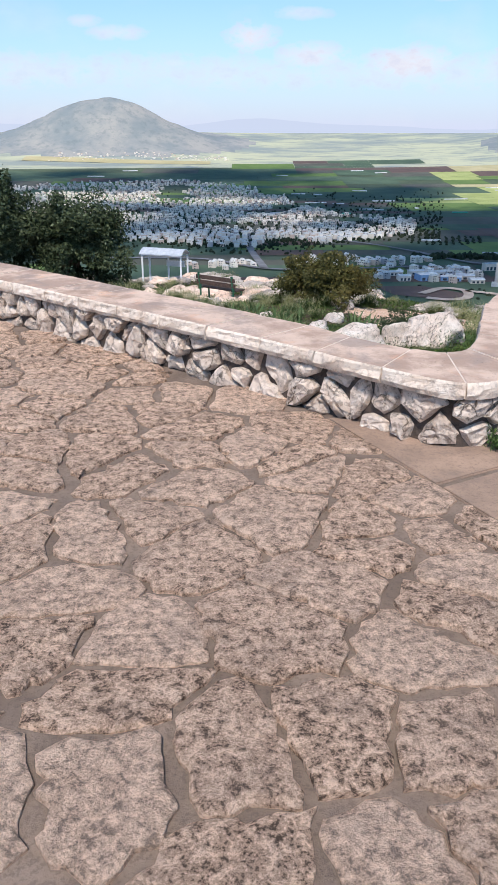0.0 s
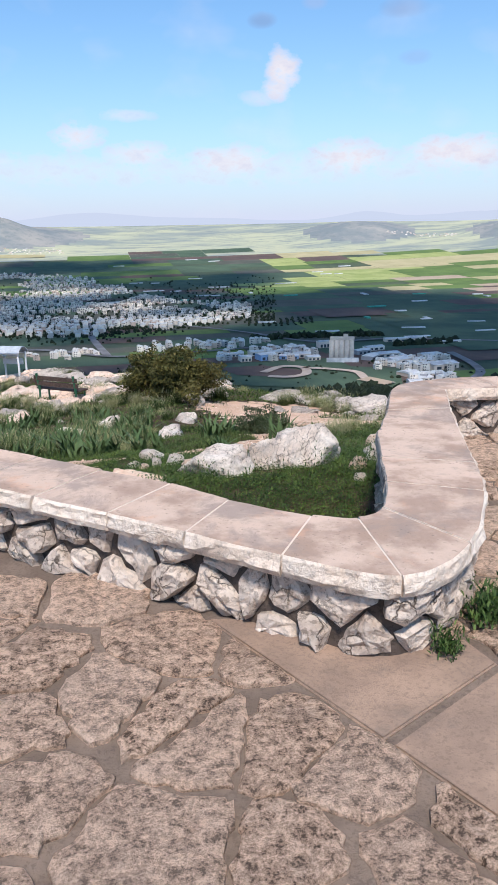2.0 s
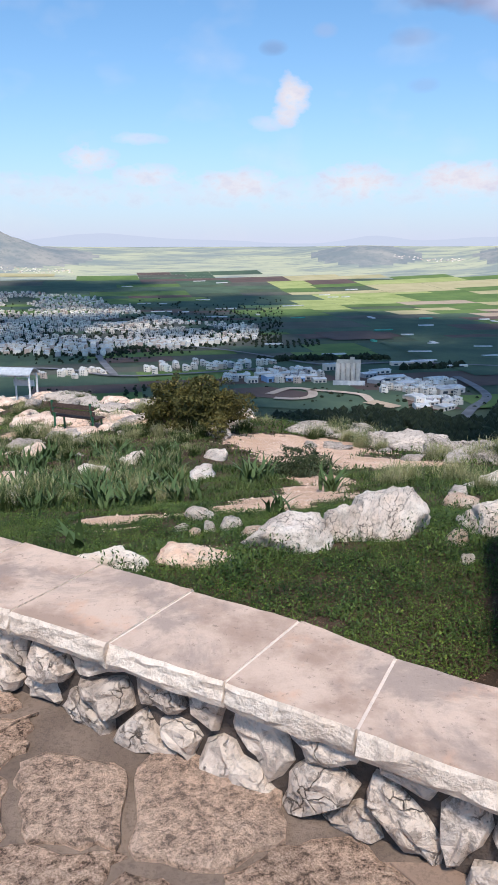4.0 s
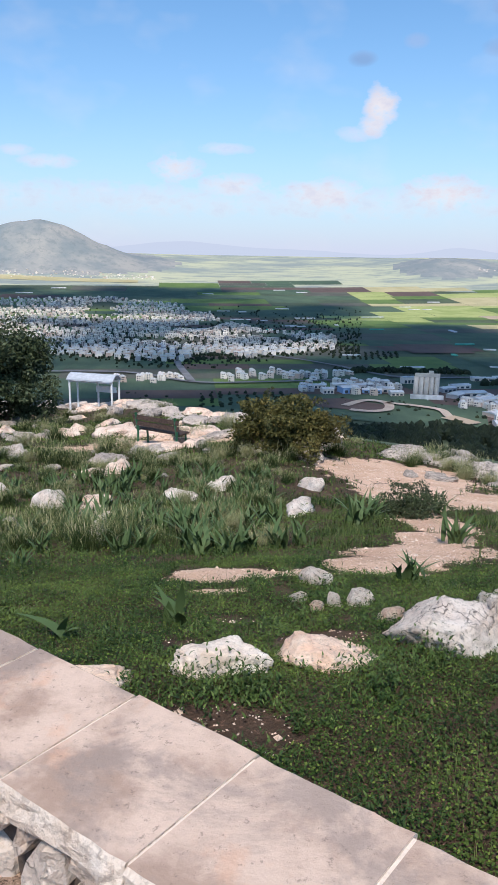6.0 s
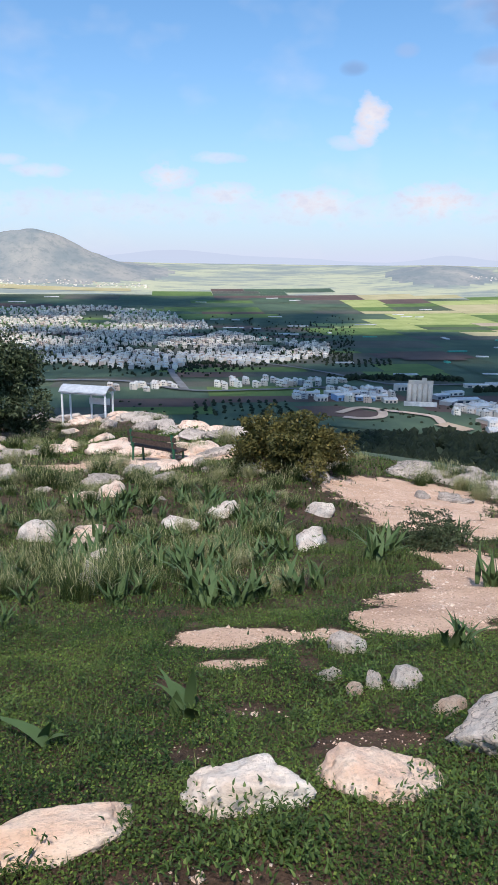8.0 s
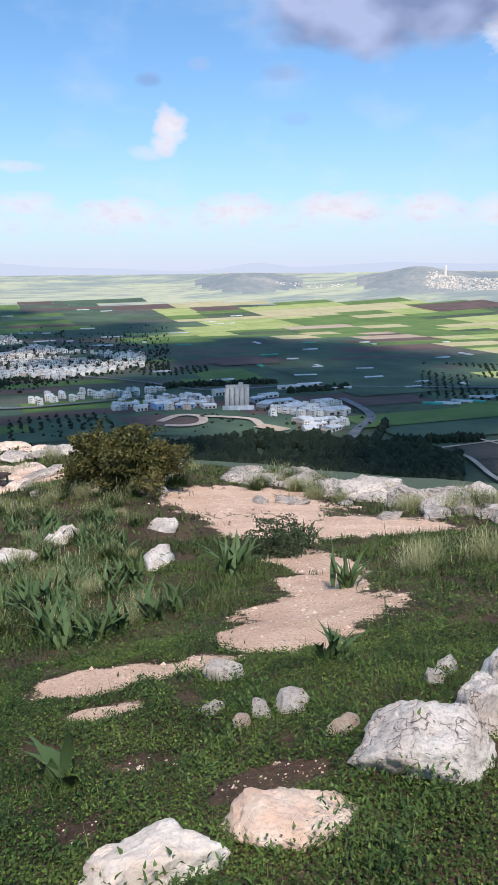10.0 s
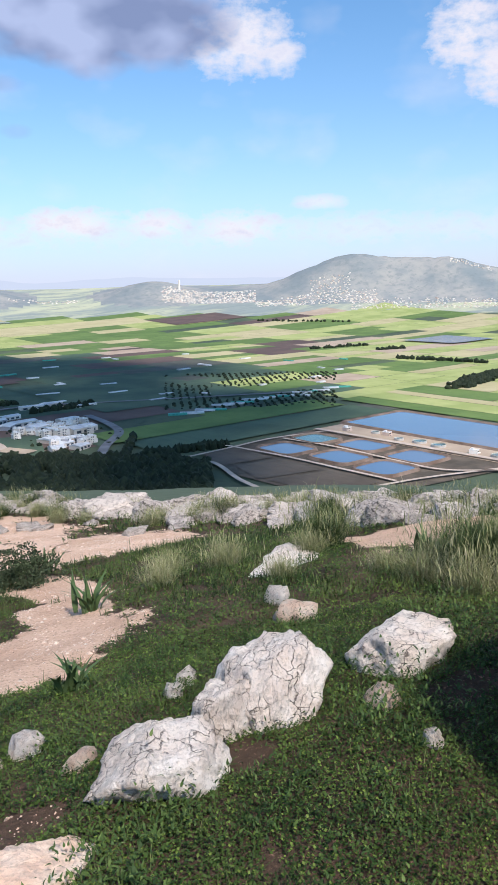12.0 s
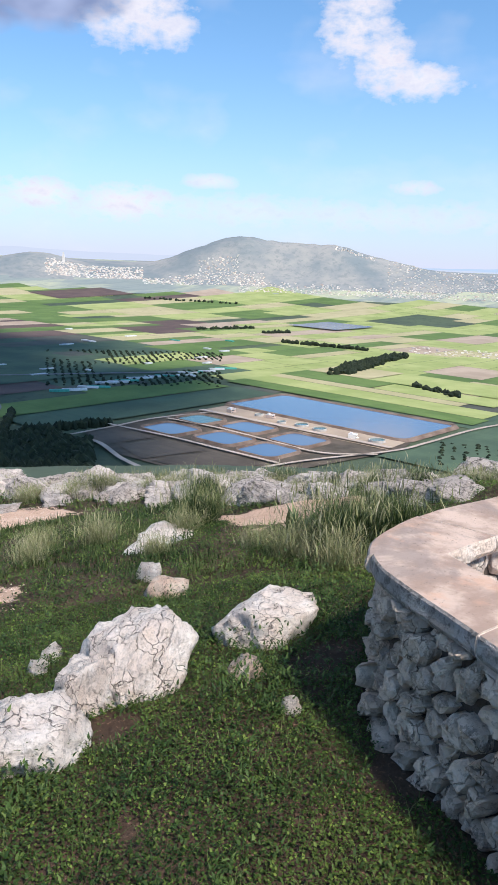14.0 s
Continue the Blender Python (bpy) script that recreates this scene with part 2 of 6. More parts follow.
M_ROCKPINK = stone_mat("pink_limestone", (0.90, 0.76, 0.65), (0.78, 0.56, 0.44), (0.20, 0.145, 0.115), rnd=False, big=2.6, fine=30, pit=0.33, bump=1.0, crack=5.5, lichen=(0.52, 0.40, 0.33), lw=0.5)
M_BOULDER = stone_mat("smooth_pale_boulder", (0.93, 0.86, 0.78), (0.84, 0.70, 0.60), (0.24, 0.18, 0.15), rnd=False, big=2.2, fine=22, pit=0.22, bump=0.8)
M_BOULDERPINK = stone_mat("smooth_pink_boulder", (0.92, 0.76, 0.63), (0.80, 0.56, 0.43), (0.24, 0.165, 0.13), rnd=False, big=2.2, fine=22, pit=0.25, bump=0.8)
M_ROCKGREY = stone_mat("grey_outcrop", (0.66, 0.58, 0.52), (0.40, 0.35, 0.315), (0.085, 0.075, 0.068), big=3.0, fine=13, pit=0.8, bump=1.0, crack=5.0, lichen=(0.20, 0.185, 0.175), lw=0.6)


def leaf_mat(name, a1, a2, a3, rough=0.62, island=True):
    a = Mat(name, rough)
    r = a.island() if island else a.noise(3.0)
    c = a.mix(a.span(r, 0.0, 0.7), a1, a2)
    c = a.mix(a.span(r, 0.72, 1.0), c, a3)
    c = a.mix(a.math("MULTIPLY", a.span(a.noise(0.9, 3), 0.38, 0.66), 0.40), c, a3)
    c = a.mix(a.math("MULTIPLY", a.span(a.noise(3.7, 4, 0.6), 0.48, 0.66), 0.55), c, a1)
    a.color(c)
    return a.m


M_CLOVER = leaf_mat("clover_leaf", (0.009, 0.025, 0.005), (0.038, 0.077, 0.013), (0.145, 0.20, 0.04))
M_BLADE = leaf_mat("grass_blade", (0.013, 0.032, 0.008), (0.044, 0.080, 0.019), (0.145, 0.17, 0.06))
M_WEED = leaf_mat("weed_leaf", (0.014, 0.036, 0.009), (0.045, 0.088, 0.020), (0.12, 0.175, 0.05))
M_DRY = leaf_mat("feather_grass", (0.16, 0.19, 0.075), (0.27, 0.28, 0.13), (0.50, 0.44, 0.30), 0.7)
M_SQUILL = leaf_mat("broad_leaf", (0.030, 0.066, 0.026), (0.075, 0.125, 0.048), (0.19, 0.225, 0.09), 0.55)
M_OLIVE = leaf_mat("olive_leaf", (0.02, 0.032, 0.014), (0.05, 0.07, 0.03), (0.12, 0.15, 0.085))
M_SHRUB = leaf_mat("shrub_leaf", (0.035, 0.04, 0.013), (0.085, 0.085, 0.025), (0.16, 0.13, 0.04))
M_BARK = stone_mat("bark", (0.16, 0.12, 0.09), (0.10, 0.075, 0.055), (0.04, 0.03, 0.024), rnd=False, fine=30, bump=1.0)

g = Mat("hill_soil", 0.95)
gn, gf = g.noise(1.3, 6, 0.65), g.noise(34, 5, 0.7)
turf = g.mix(g.span(gn, 0.35, 0.65), (0.050, 0.034, 0.023), (0.100, 0.064, 0.046))
turf = g.mix(g.math("MULTIPLY", g.span(gf, 0.55, 0.72), 0.85), turf, (0.34, 0.20, 0.145))
dirt = g.mix(g.span(gn, 0.3, 0.7), (0.60, 0.395, 0.285), (0.76, 0.545, 0.415))
dirt = g.mix(g.math("MULTIPLY", g.span(gf, 0.50, 0.64), 0.6), dirt, (0.30, 0.19, 0.135))
bare = g.span(g.math("ADD", g.attr("bare"), g.math("MULTIPLY", g.math("SUBTRACT", g.noise(9, 5, 0.7), 0.5), 0.9)), 0.42, 0.58)
g.color(g.mix(bare, turf, dirt)).bump(gf, 0.9, 0.03)
M_SOIL = g.m

v = Mat("valley_land", 0.95)
vn, vf = v.noise(0.006, 6, 0.6), v.noise(0.05, 5, 0.65)
vc = v.mix(v.span(vn, 0.35, 0.62), (0.065, 0.092, 0.066), (0.10, 0.13, 0.078))
vc = v.mix(v.math("MULTIPLY", v.span(vf, 0.52, 0.68), 0.5), vc, (0.035, 0.05, 0.034))
M_VALLEY = v.color(vc).bump(vf, 0.4, 1.5).m

# far hills and far plain: distance haze is mixed into these base colours
h = Mat("far_hill_hazed", 0.95)
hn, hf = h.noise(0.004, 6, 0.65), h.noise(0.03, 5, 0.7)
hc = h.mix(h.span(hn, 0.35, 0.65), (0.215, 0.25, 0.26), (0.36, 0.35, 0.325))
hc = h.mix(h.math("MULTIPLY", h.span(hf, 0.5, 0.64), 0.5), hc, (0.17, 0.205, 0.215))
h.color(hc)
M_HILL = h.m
h = Mat("far_plain_hazed", 0.95)
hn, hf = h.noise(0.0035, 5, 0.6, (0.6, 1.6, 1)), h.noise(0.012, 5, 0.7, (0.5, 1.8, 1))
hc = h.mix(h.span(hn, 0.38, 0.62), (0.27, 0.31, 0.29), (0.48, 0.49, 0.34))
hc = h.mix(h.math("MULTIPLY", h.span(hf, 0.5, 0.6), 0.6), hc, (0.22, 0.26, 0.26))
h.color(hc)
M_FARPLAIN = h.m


def field_mat(name, a1, a2, rows=0.0):
    a = Mat(name, 0.95)
    r = a.island()
    c = a.mix(a.span(a.noise(0.012, 5, 0.6), 0.35, 0.66), a1, a2)
    c = a.mix(a.math("MULTIPLY", r, 0.35), c, a2)
    c = a.mix(a.math("MULTIPLY", a.span(a.noise(0.25, 3, 0.6, (1, 0.08, 1)), 0.45, 0.7), 0.3), c, a1)
    return a.color(c).m


# the pale and dark crop colours also carry the plain's sun and cloud shade
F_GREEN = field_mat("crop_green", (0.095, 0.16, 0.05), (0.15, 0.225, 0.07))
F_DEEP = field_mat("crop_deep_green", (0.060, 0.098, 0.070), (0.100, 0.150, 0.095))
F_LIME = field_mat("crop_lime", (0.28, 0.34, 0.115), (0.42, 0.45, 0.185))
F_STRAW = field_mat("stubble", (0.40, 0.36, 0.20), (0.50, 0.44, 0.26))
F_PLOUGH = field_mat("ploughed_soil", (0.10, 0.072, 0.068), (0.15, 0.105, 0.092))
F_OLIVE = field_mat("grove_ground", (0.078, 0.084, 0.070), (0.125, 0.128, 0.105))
F_FALLOW = field_mat("fallow_ground", (0.080, 0.066, 0.055), (0.14, 0.115, 0.092))
F_TAN = field_mat("bare_earth", (0.36, 0.28, 0.21), (0.48, 0.38, 0.29))


def plain(name, c1, c2, rough=0.7, metal=0.0, scale=6.0, bump=0.1, rnd=0.0):
    a = Mat(name, rough, metal)
    c = a.mix(a.span(a.noise(scale, 5, 0.6), 0.3, 0.7), c1, c2)
    if rnd:
        c = a.mix(a.math("MULTIPLY", a.random(), rnd), c, c2)
    return a.color(c).bump(a.noise(scale * 8, 3), bump, 0.005).m


def town_mat(name, by_object):
    a = Mat(name, 0.9)
    r = a.random() if by_object else a.island()
    c = a.mix(a.span(r, 0.05, 0.95), (0.70, 0.62, 0.54), (0.97, 0.91, 0.83))
    c = a.mix(a.span(r, 0.80, 0.84), c, (0.62, 0.48, 0.40))
    c = a.mix(a.span(r, 0.93, 0.96), c, (0.40, 0.40, 0.42))
    c = a.mix(a.math("MULTIPLY", a.span(a.noise(0.35, 4), 0.45, 0.7), 0.25), c, (0.35, 0.33, 0.33))
    return a.color(c).m


M_HOUSE, M_HOUSES = town_mat("plastered_wall", True), town_mat("plastered_town", False)
M_ROOF = plain("flat_roof", (0.60, 0.58, 0.57), (0.80, 0.79, 0.78), 0.9, scale=0.4, rnd=0.6)
M_DARKWIN = plain("window_glass_dark", (0.05, 0.06, 0.075), (0.09, 0.10, 0.12), 0.25, scale=0.6)
M_SHED = plain("white_sheet_roof", (0.34, 0.36, 0.40), (0.80, 0.80, 0.80), 0.6, scale=0.06, rnd=0.7)
M_SHEDB = plain("blue_shed_wall", (0.22, 0.36, 0.60), (0.30, 0.44, 0.66), 0.7, scale=0.2)
M_CONC = plain("silo_concrete", (0.46, 0.43, 0.40), (0.60, 0.56, 0.52), 0.9, scale=0.12)
M_ASPH = plain("road_asphalt", (0.16, 0.165, 0.18), (0.24, 0.24, 0.26), 0.9, scale=0.05)
M_TRACK = plain("earth_track", (0.42, 0.34, 0.28), (0.54, 0.45, 0.38), 0.95, scale=0.05)
M_BERM = plain("pond_bank", (0.13, 0.09, 0.07), (0.25, 0.185, 0.15), 0.95, scale=0.05)
M_YARD = plain("damp_yard_earth", (0.075, 0.066, 0.052), (0.15, 0.12, 0.095), 0.95, scale=0.03)
M_FOREST = leaf_mat("wood_crown", (0.012, 0.021, 0.012), (0.022, 0.032, 0.017), (0.035, 0.046, 0.022), 0.8)
M_WATER = Mat("water", 0.08).color((0.10, 0.16, 0.26)).m
M_GREENPOND = Mat("green_water", 0.1).color((0.07, 0.16, 0.15)).m
M_GREENPAINT = plain("green_paint", (0.010, 0.085, 0.045), (0.016, 0.12, 0.065), 0.45, scale=20)
M_SLAT = plain("weathered_slat", (0.045, 0.032, 0.028), (0.10, 0.07, 0.06), 0.75, scale=18)
M_WHITE = plain("white_steel", (0.70, 0.72, 0.74), (0.82, 0.83, 0.84), 0.5, scale=8)
M_TIN = plain("tin_sheet", (0.36, 0.40, 0.46), (0.50, 0.54, 0.60), 0.4, scale=5)
M_TEAL = plain("green_net_roof", (0.05, 0.30, 0.24), (0.10, 0.42, 0.34), 0.7, scale=0.2)

# ---------------------------------------------------------------- mesh helpers
CX, CY, CZ = -0.5, 5.0, 1.75        # the lookout point beside the wall


def mesh_ob(name, verts, faces, mat, parent=None, smooth=False):
    me = bpy.data.meshes.new(name)
    me.from_pydata([tuple(p) for p in verts], [], [tuple(f) for f in faces])
    for m in (mat if isinstance(mat, (list, tuple)) else [mat]):
        me.materials.append(m)
    if smooth:
        me.polygons.foreach_set("use_smooth", [True] * len(me.polygons))
    ob = new(name, me)
    if parent:
        ob.parent = parent
    return ob


def quick(name, verts, nside, mat, smooth=False):
    """A mesh of many equal polygons from arrays: verts (n, nside, 3)."""
    v = np.asarray(verts, dtype=np.float32).reshape(-1, 3)
    n = len(v) // nside
    me = bpy.data.meshes.new(name)
    me.vertices.add(len(v))
    me.vertices.foreach_set("co", v.ravel())
    me.loops.add(len(v))
    me.loops.foreach_set("vertex_index", np.arange(len(v), dtype=np.int32))
    me.polygons.add(n)
    me.polygons.foreach_set("loop_start", np.arange(0, len(v), nside, dtype=np.int32))
    me.polygons.foreach_set("use_smooth", np.full(n, smooth))
    me.materials.append(mat)
    me.update(calc_edges=True)
    return new(name, me)


def box_data(x0, y0, z0, x1, y1, z1, bevel=0.0):
    bm = bmesh.new()
    bmesh.ops.create_cube(bm, size=1)
    for p in bm.verts:
        p.co = Vector((x0 + (p.co.x + 0.5) * (x1 - x0), y0 + (p.co.y + 0.5) * (y1 - y0), z0 + (p.co.z + 0.5) * (z1 - z0)))
    if bevel:
        bmesh.ops.bevel(bm, geom=bm.edges[:], offset=bevel, segments=2, affect="EDGES")
    return bm


def part(name, bm, mat, parent=None, label="", smooth=False):
    me = bpy.data.meshes.new(name)
    bm.to_mesh(me)
    bm.free()
    me.materials.append(mat)
    if smooth:
        me.polygons.foreach_set("use_smooth", [True] * len(me.polygons))
    ob = new(name, me)
    if parent:
        ob.parent = parent
    if label:
        ob["label"] = label
    return ob


def lerp_table(table, x):
    if x <= table[0][0]:
        return table[0][1]
    for (a, p), (b, q) in zip(table, table[1:]):
        if x <= b:
            return p + (q - p) * (x - a) / (b - a)
    return table[-1][1]


# ---------------------------------------------------------------- land form
CREST_R = [(-100, 60), (-60, 44), (-20, 44), (-8, 48), (-3, 42), (2, 30), (5, 26), (10, 24), (14, 22), (21, 21), (25, 19), (31, 17), (40, 15), (49, 13.5), (60, 12), (68, 11.5), (100, 14), (150, 40)]
CREST_EL = [(-60, -9), (-20, -10.9), (-8, -11.6), (-3, -11.5), (3, -12.7), (10, -13.2), (14, -14.3), (21, -15.2), (25, -15.9), (31, -16.7), (40, -17.0), (49, -16.9), (60, -16.9), (68, -17), (120, -10)]
HILLS = [(-10.2, 4.0, 2.75, 2.0), (45.6, 3.0, 1.85, 2), (52.8, 4.6, 1.95, 2.4), (32.2, 2.2, 1.05, 2), (19.8, 2.0, 0.72, 2), (38.0, 2.5, 0.35, 2), (62.0, 5.0, 0.55, 2), (72, 5, 0.4, 2)]


def soft(x, k=0.35):
    return x if x > 6 * k else k * math.log1p(math.exp(x / k))


def near_base(y):
    return -0.44 - 0.235 * soft(y - 7.4)


def far_z(az, r):
    """The plain and the hills on its rim, as heights by azimuth and distance."""
    if r < 2500:
        return -200.0
    el = -4.614 + 4.45 * (r - 2500) / 2250
    bump = math.exp(-((r - 4330) / 270) ** 2) if r > 3500 else 0.0
    if bump > 0.01:
        amp = sum(a * math.exp(-0.5 * abs((az - c) / s) ** p) for c, s, a, p in HILLS)
        amp *= 1 + 0.10 * noise.noise((az * 0.55, r * 0.002, 3.0)) + 0.05 * noise.noise((az * 1.9, r * 0.004, 7.0))
        el += bump * amp * (1.0 if r > 3500 else 0.0) + bump * amp * 0.12
    return CZ + r * math.tan(radians(el))


def ground_z(x, y):
    dx, dy = x - CX, y - CY
    r, az = math.hypot(dx, dy), math.degrees(math.atan2(dx, dy))
    base = near_base(CY + min(r, 9.0) * math.cos(math.atan2(dx, dy)))
    if r <= 9:
        z = base
    else:
        rc = lerp_table(CREST_R, az)
        zc = CZ + rc * math.tan(radians(lerp_table(CREST_EL, az)))
        if r <= rc:
            z = base + (zc - base) * (r - 9) / (rc - 9)
        elif r < 700:
            q = r - rc
            z = max(-200.0, zc - 0.22 * q - 0.0016 * q * q)
        else:
            z = far_z(az, r)
    if r < 60:
        k = min(1.0, max(0.0, (y - 6.6) / 2.0)) if r < 9 else 1.0
        z += k * (0.05 * noise.noise((x * 0.55, y * 0.55, 0)) + 0.04 * noise.noise((x * 1.7, y * 1.7, 5)))
        z += 0.012 * noise.noise((x * 6, y * 6, 9))
    return z


# bare earth: x, y, half width, half depth of worn patches on the slope
BARE = [(1.45, 10.25, 0.65, 0.75), (2.0, 10.8, 0.95, 0.8), (2.5, 11.7, 0.55, 1.0), (2.95, 13.2, 0.6, 1.6), (3.7, 15.9, 1.3, 1.9), (5.0, 15.2, 1.6, 1.4),
        (4.3, 19.0, 2.1, 3.0), (-0.1, 9.9, 0.6, 0.3), (0.5, 9.8, 0.45, 0.25), (-0.2, 9.25, 0.35, 0.18), (6.3, 10.2, 1.2, 1.0), (-1.5, 24.5, 3.5, 1.6)]


def bareness(x, y):
    w = 0.5 * noise.noise((x * 1.6, y * 1.6, 21)) + 0.45 * noise.noise((x * 5.5, y * 5.5, 25)) - 0.1
    b = 0.0
    for px, py, rx, ry in BARE:
        q = ((x - px) / rx) ** 2 + ((y - py) / ry) ** 2
        if q < 4:
            b = max(b, 1.25 - q + w)
    return min(1.0, max(0.0, b))


# spots of dark reddish soil in the lawn, where nothing grows
WORN = [(-0.42, 6.86, 0.46, 0.26), (0.39, 7.98, 0.30, 0.15), (1.52, 7.66, 0.18, 0.15), (2.80, 7.28, 0.30, 0.14), (-0.11, 8.48, 0.2, 0.1), (-0.5, 7.94, 0.12, 0.1), (0.95, 6.35, 0.12, 0.09)]


def worn(x, y):
    return any(((x - px) / rx) ** 2 + ((y - py) / ry) ** 2 < 1.0 + 1.1 * noise.noise((x * 7, y * 7, 31)) for px, py, rx, ry in WORN)


def build_ground():
    angles = list(np.arange(-180, -40, 5.0)) + list(np.arange(-40, -22, 2.0)) + list(np.arange(-22, 78, 0.5)) + list(np.arange(78, 100, 2.0)) + list(np.arange(100, 180, 5.0))
    radii = [0.6]
    while radii[-1] < 4750:
        r = radii[-1]
        radii.append(r + max(0.11, min(0.022 * r, 60.0)))
    radii[-1] = 4750
    verts, faces, bare_v = [], [], []
    n = len(angles)
    for r in radii:
        for a in angles:
            x, y = CX + r * math.sin(radians(a)), CY + r * math.cos(radians(a))
            verts.append((x, y, ground_z(x, y)))
            bare_v.append(bareness(x, y) if r < 60 else 0.0)
    idx = []
    for i in range(len(radii) - 1):
        for j in range(n):
            k = (j + 1) % n
            faces.append((i * n + j, i * n + k, (i + 1) * n + k, (i + 1) * n + j))
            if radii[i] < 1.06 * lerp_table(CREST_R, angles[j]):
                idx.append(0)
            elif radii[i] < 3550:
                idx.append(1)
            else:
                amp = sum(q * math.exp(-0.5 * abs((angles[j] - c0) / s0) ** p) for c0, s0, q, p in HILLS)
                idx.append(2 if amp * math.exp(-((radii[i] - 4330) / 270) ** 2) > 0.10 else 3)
    c = len(verts)
    verts.append((CX, CY, ground_z(CX, CY)))
    bare_v.append(0.0)
    for j in range(n):
        faces.append((c, (j + 1) % n, j))
        idx.append(0)
    faces = [tuple(reversed(f)) for f in faces]
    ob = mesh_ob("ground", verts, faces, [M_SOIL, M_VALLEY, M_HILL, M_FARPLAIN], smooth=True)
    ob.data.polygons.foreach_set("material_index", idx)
    at = ob.data.attributes.new("bare", "FLOAT", "POINT")
    at.data.foreach_set("value", bare_v)
    tagged(ob, "grassy limestone hillside falling to a wide farmed valley", "ground", kind="structure")


build_ground()

# ---------------------------------------------------------------- terrace: wall plan, floor, coping
# joints of the coping: front edge and back edge
PAIRS = [((0.38, 4.27), (0.65, 4.63)), ((0.72, 3.94), (0.97, 4.34)), ((1.11, 3.66), (1.15, 4.26)), ((1.50, 3.87), (1.30, 4.34)),
         ((1.86, 4.41), (1.45, 4.66)), ((2.03, 4.82), (1.58, 5.06)), ((2.22, 5.35), (1.76, 5.58)), ((2.46, 5.98), (2.00, 6.06)),
         ((2.70, 6.54), (2.40, 6.80)), ((3.12, 6.48), (3.10, 6.94)), ((3.80, 6.36), (3.84, 6.80)), ((4.5, 6.23), (4.56, 6.68)), ((5.2, 6.1), (5.28, 6.55)), ((6.0, 5.95), (6.1, 6.40))]
left = [((0.06 - 0.345 * i, 4.575 + 0.305 * i), (0.41 - 0.345 * i, 4.93 + 0.312 * i)) for i in range(13)]
PAIRS = left[::-1] + PAIRS
CAP_Z, CAP_T = 0.40, 0.095


def spline(pts, n):
    """Catmull-Rom through the points, n steps a span, with the span's number."""
    out = []
    P = [2 * Vector(pts[0]) - Vector(pts[1])] + [Vector(p) for p in pts] + [2 * Vector(pts[-1]) - Vector(pts[-2])]
    for i in range(1, len(P) - 2):
        for k in range(n):
            t = k / n
            a, b, c, d = P[i - 1], P[i], P[i + 1], P[i + 2]
            out.append(0.5 * (2 * b + (c - a) * t + (2 * a - 5 * b + 4 * c - d) * t * t + (3 * b - a - 3 * c + d) * t ** 3))
    out.append(P[-2])
    return out


SUB = 8
corner = len(left) + 8                      # the sharp inner corner of the bay
front = spline([p[0] for p in PAIRS[:corner + 1]], SUB)[:-1] + spline([p[0] for p in PAIRS[corner:]], SUB)
back = spline([p[1] for p in PAIRS], SUB)

parapet = new("parapet_wall")
tagged(parapet, "low rubble limestone wall with pale coping slabs bounding the terrace", "wall", kind="structure")


def strip_solid(name, f, b, z0, z1, mat, parent):
    verts, faces = [], []
    for p, q in zip(f, b):
        verts += [(p.x, p.y, z0), (p.x, p.y, z1), (q.x, q.y, z1), (q.x, q.y, z0)]
    n = len(f)
    for i in range(n - 1):
        for k in range(4):
            a, c = i * 4 + k, i * 4 + (k + 1) % 4
            faces.append((a, a + 4, c + 4, c))
    faces += [(0, 1, 2, 3), tuple((n - 1) * 4 + k for k in (3, 2, 1, 0))]
    return mesh_ob(name, verts, faces, mat, parent)


def inset(f, b, d_f, d_b):
    F, B = [], []
    for p, q in zip(f, b):
        w = (q - p).normalized()
        F.append(p + w * d_f)
        B.append(q - w * d_b)
    return F, B


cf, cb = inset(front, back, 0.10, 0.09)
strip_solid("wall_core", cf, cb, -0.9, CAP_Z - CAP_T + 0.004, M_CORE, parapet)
jf, jb = inset(front, back, 0.022, 0.022)
strip_solid("joint_bed", jf, jb, CAP_Z - CAP_T + 0.004, CAP_Z - 0.006, M_JOINT, parapet)


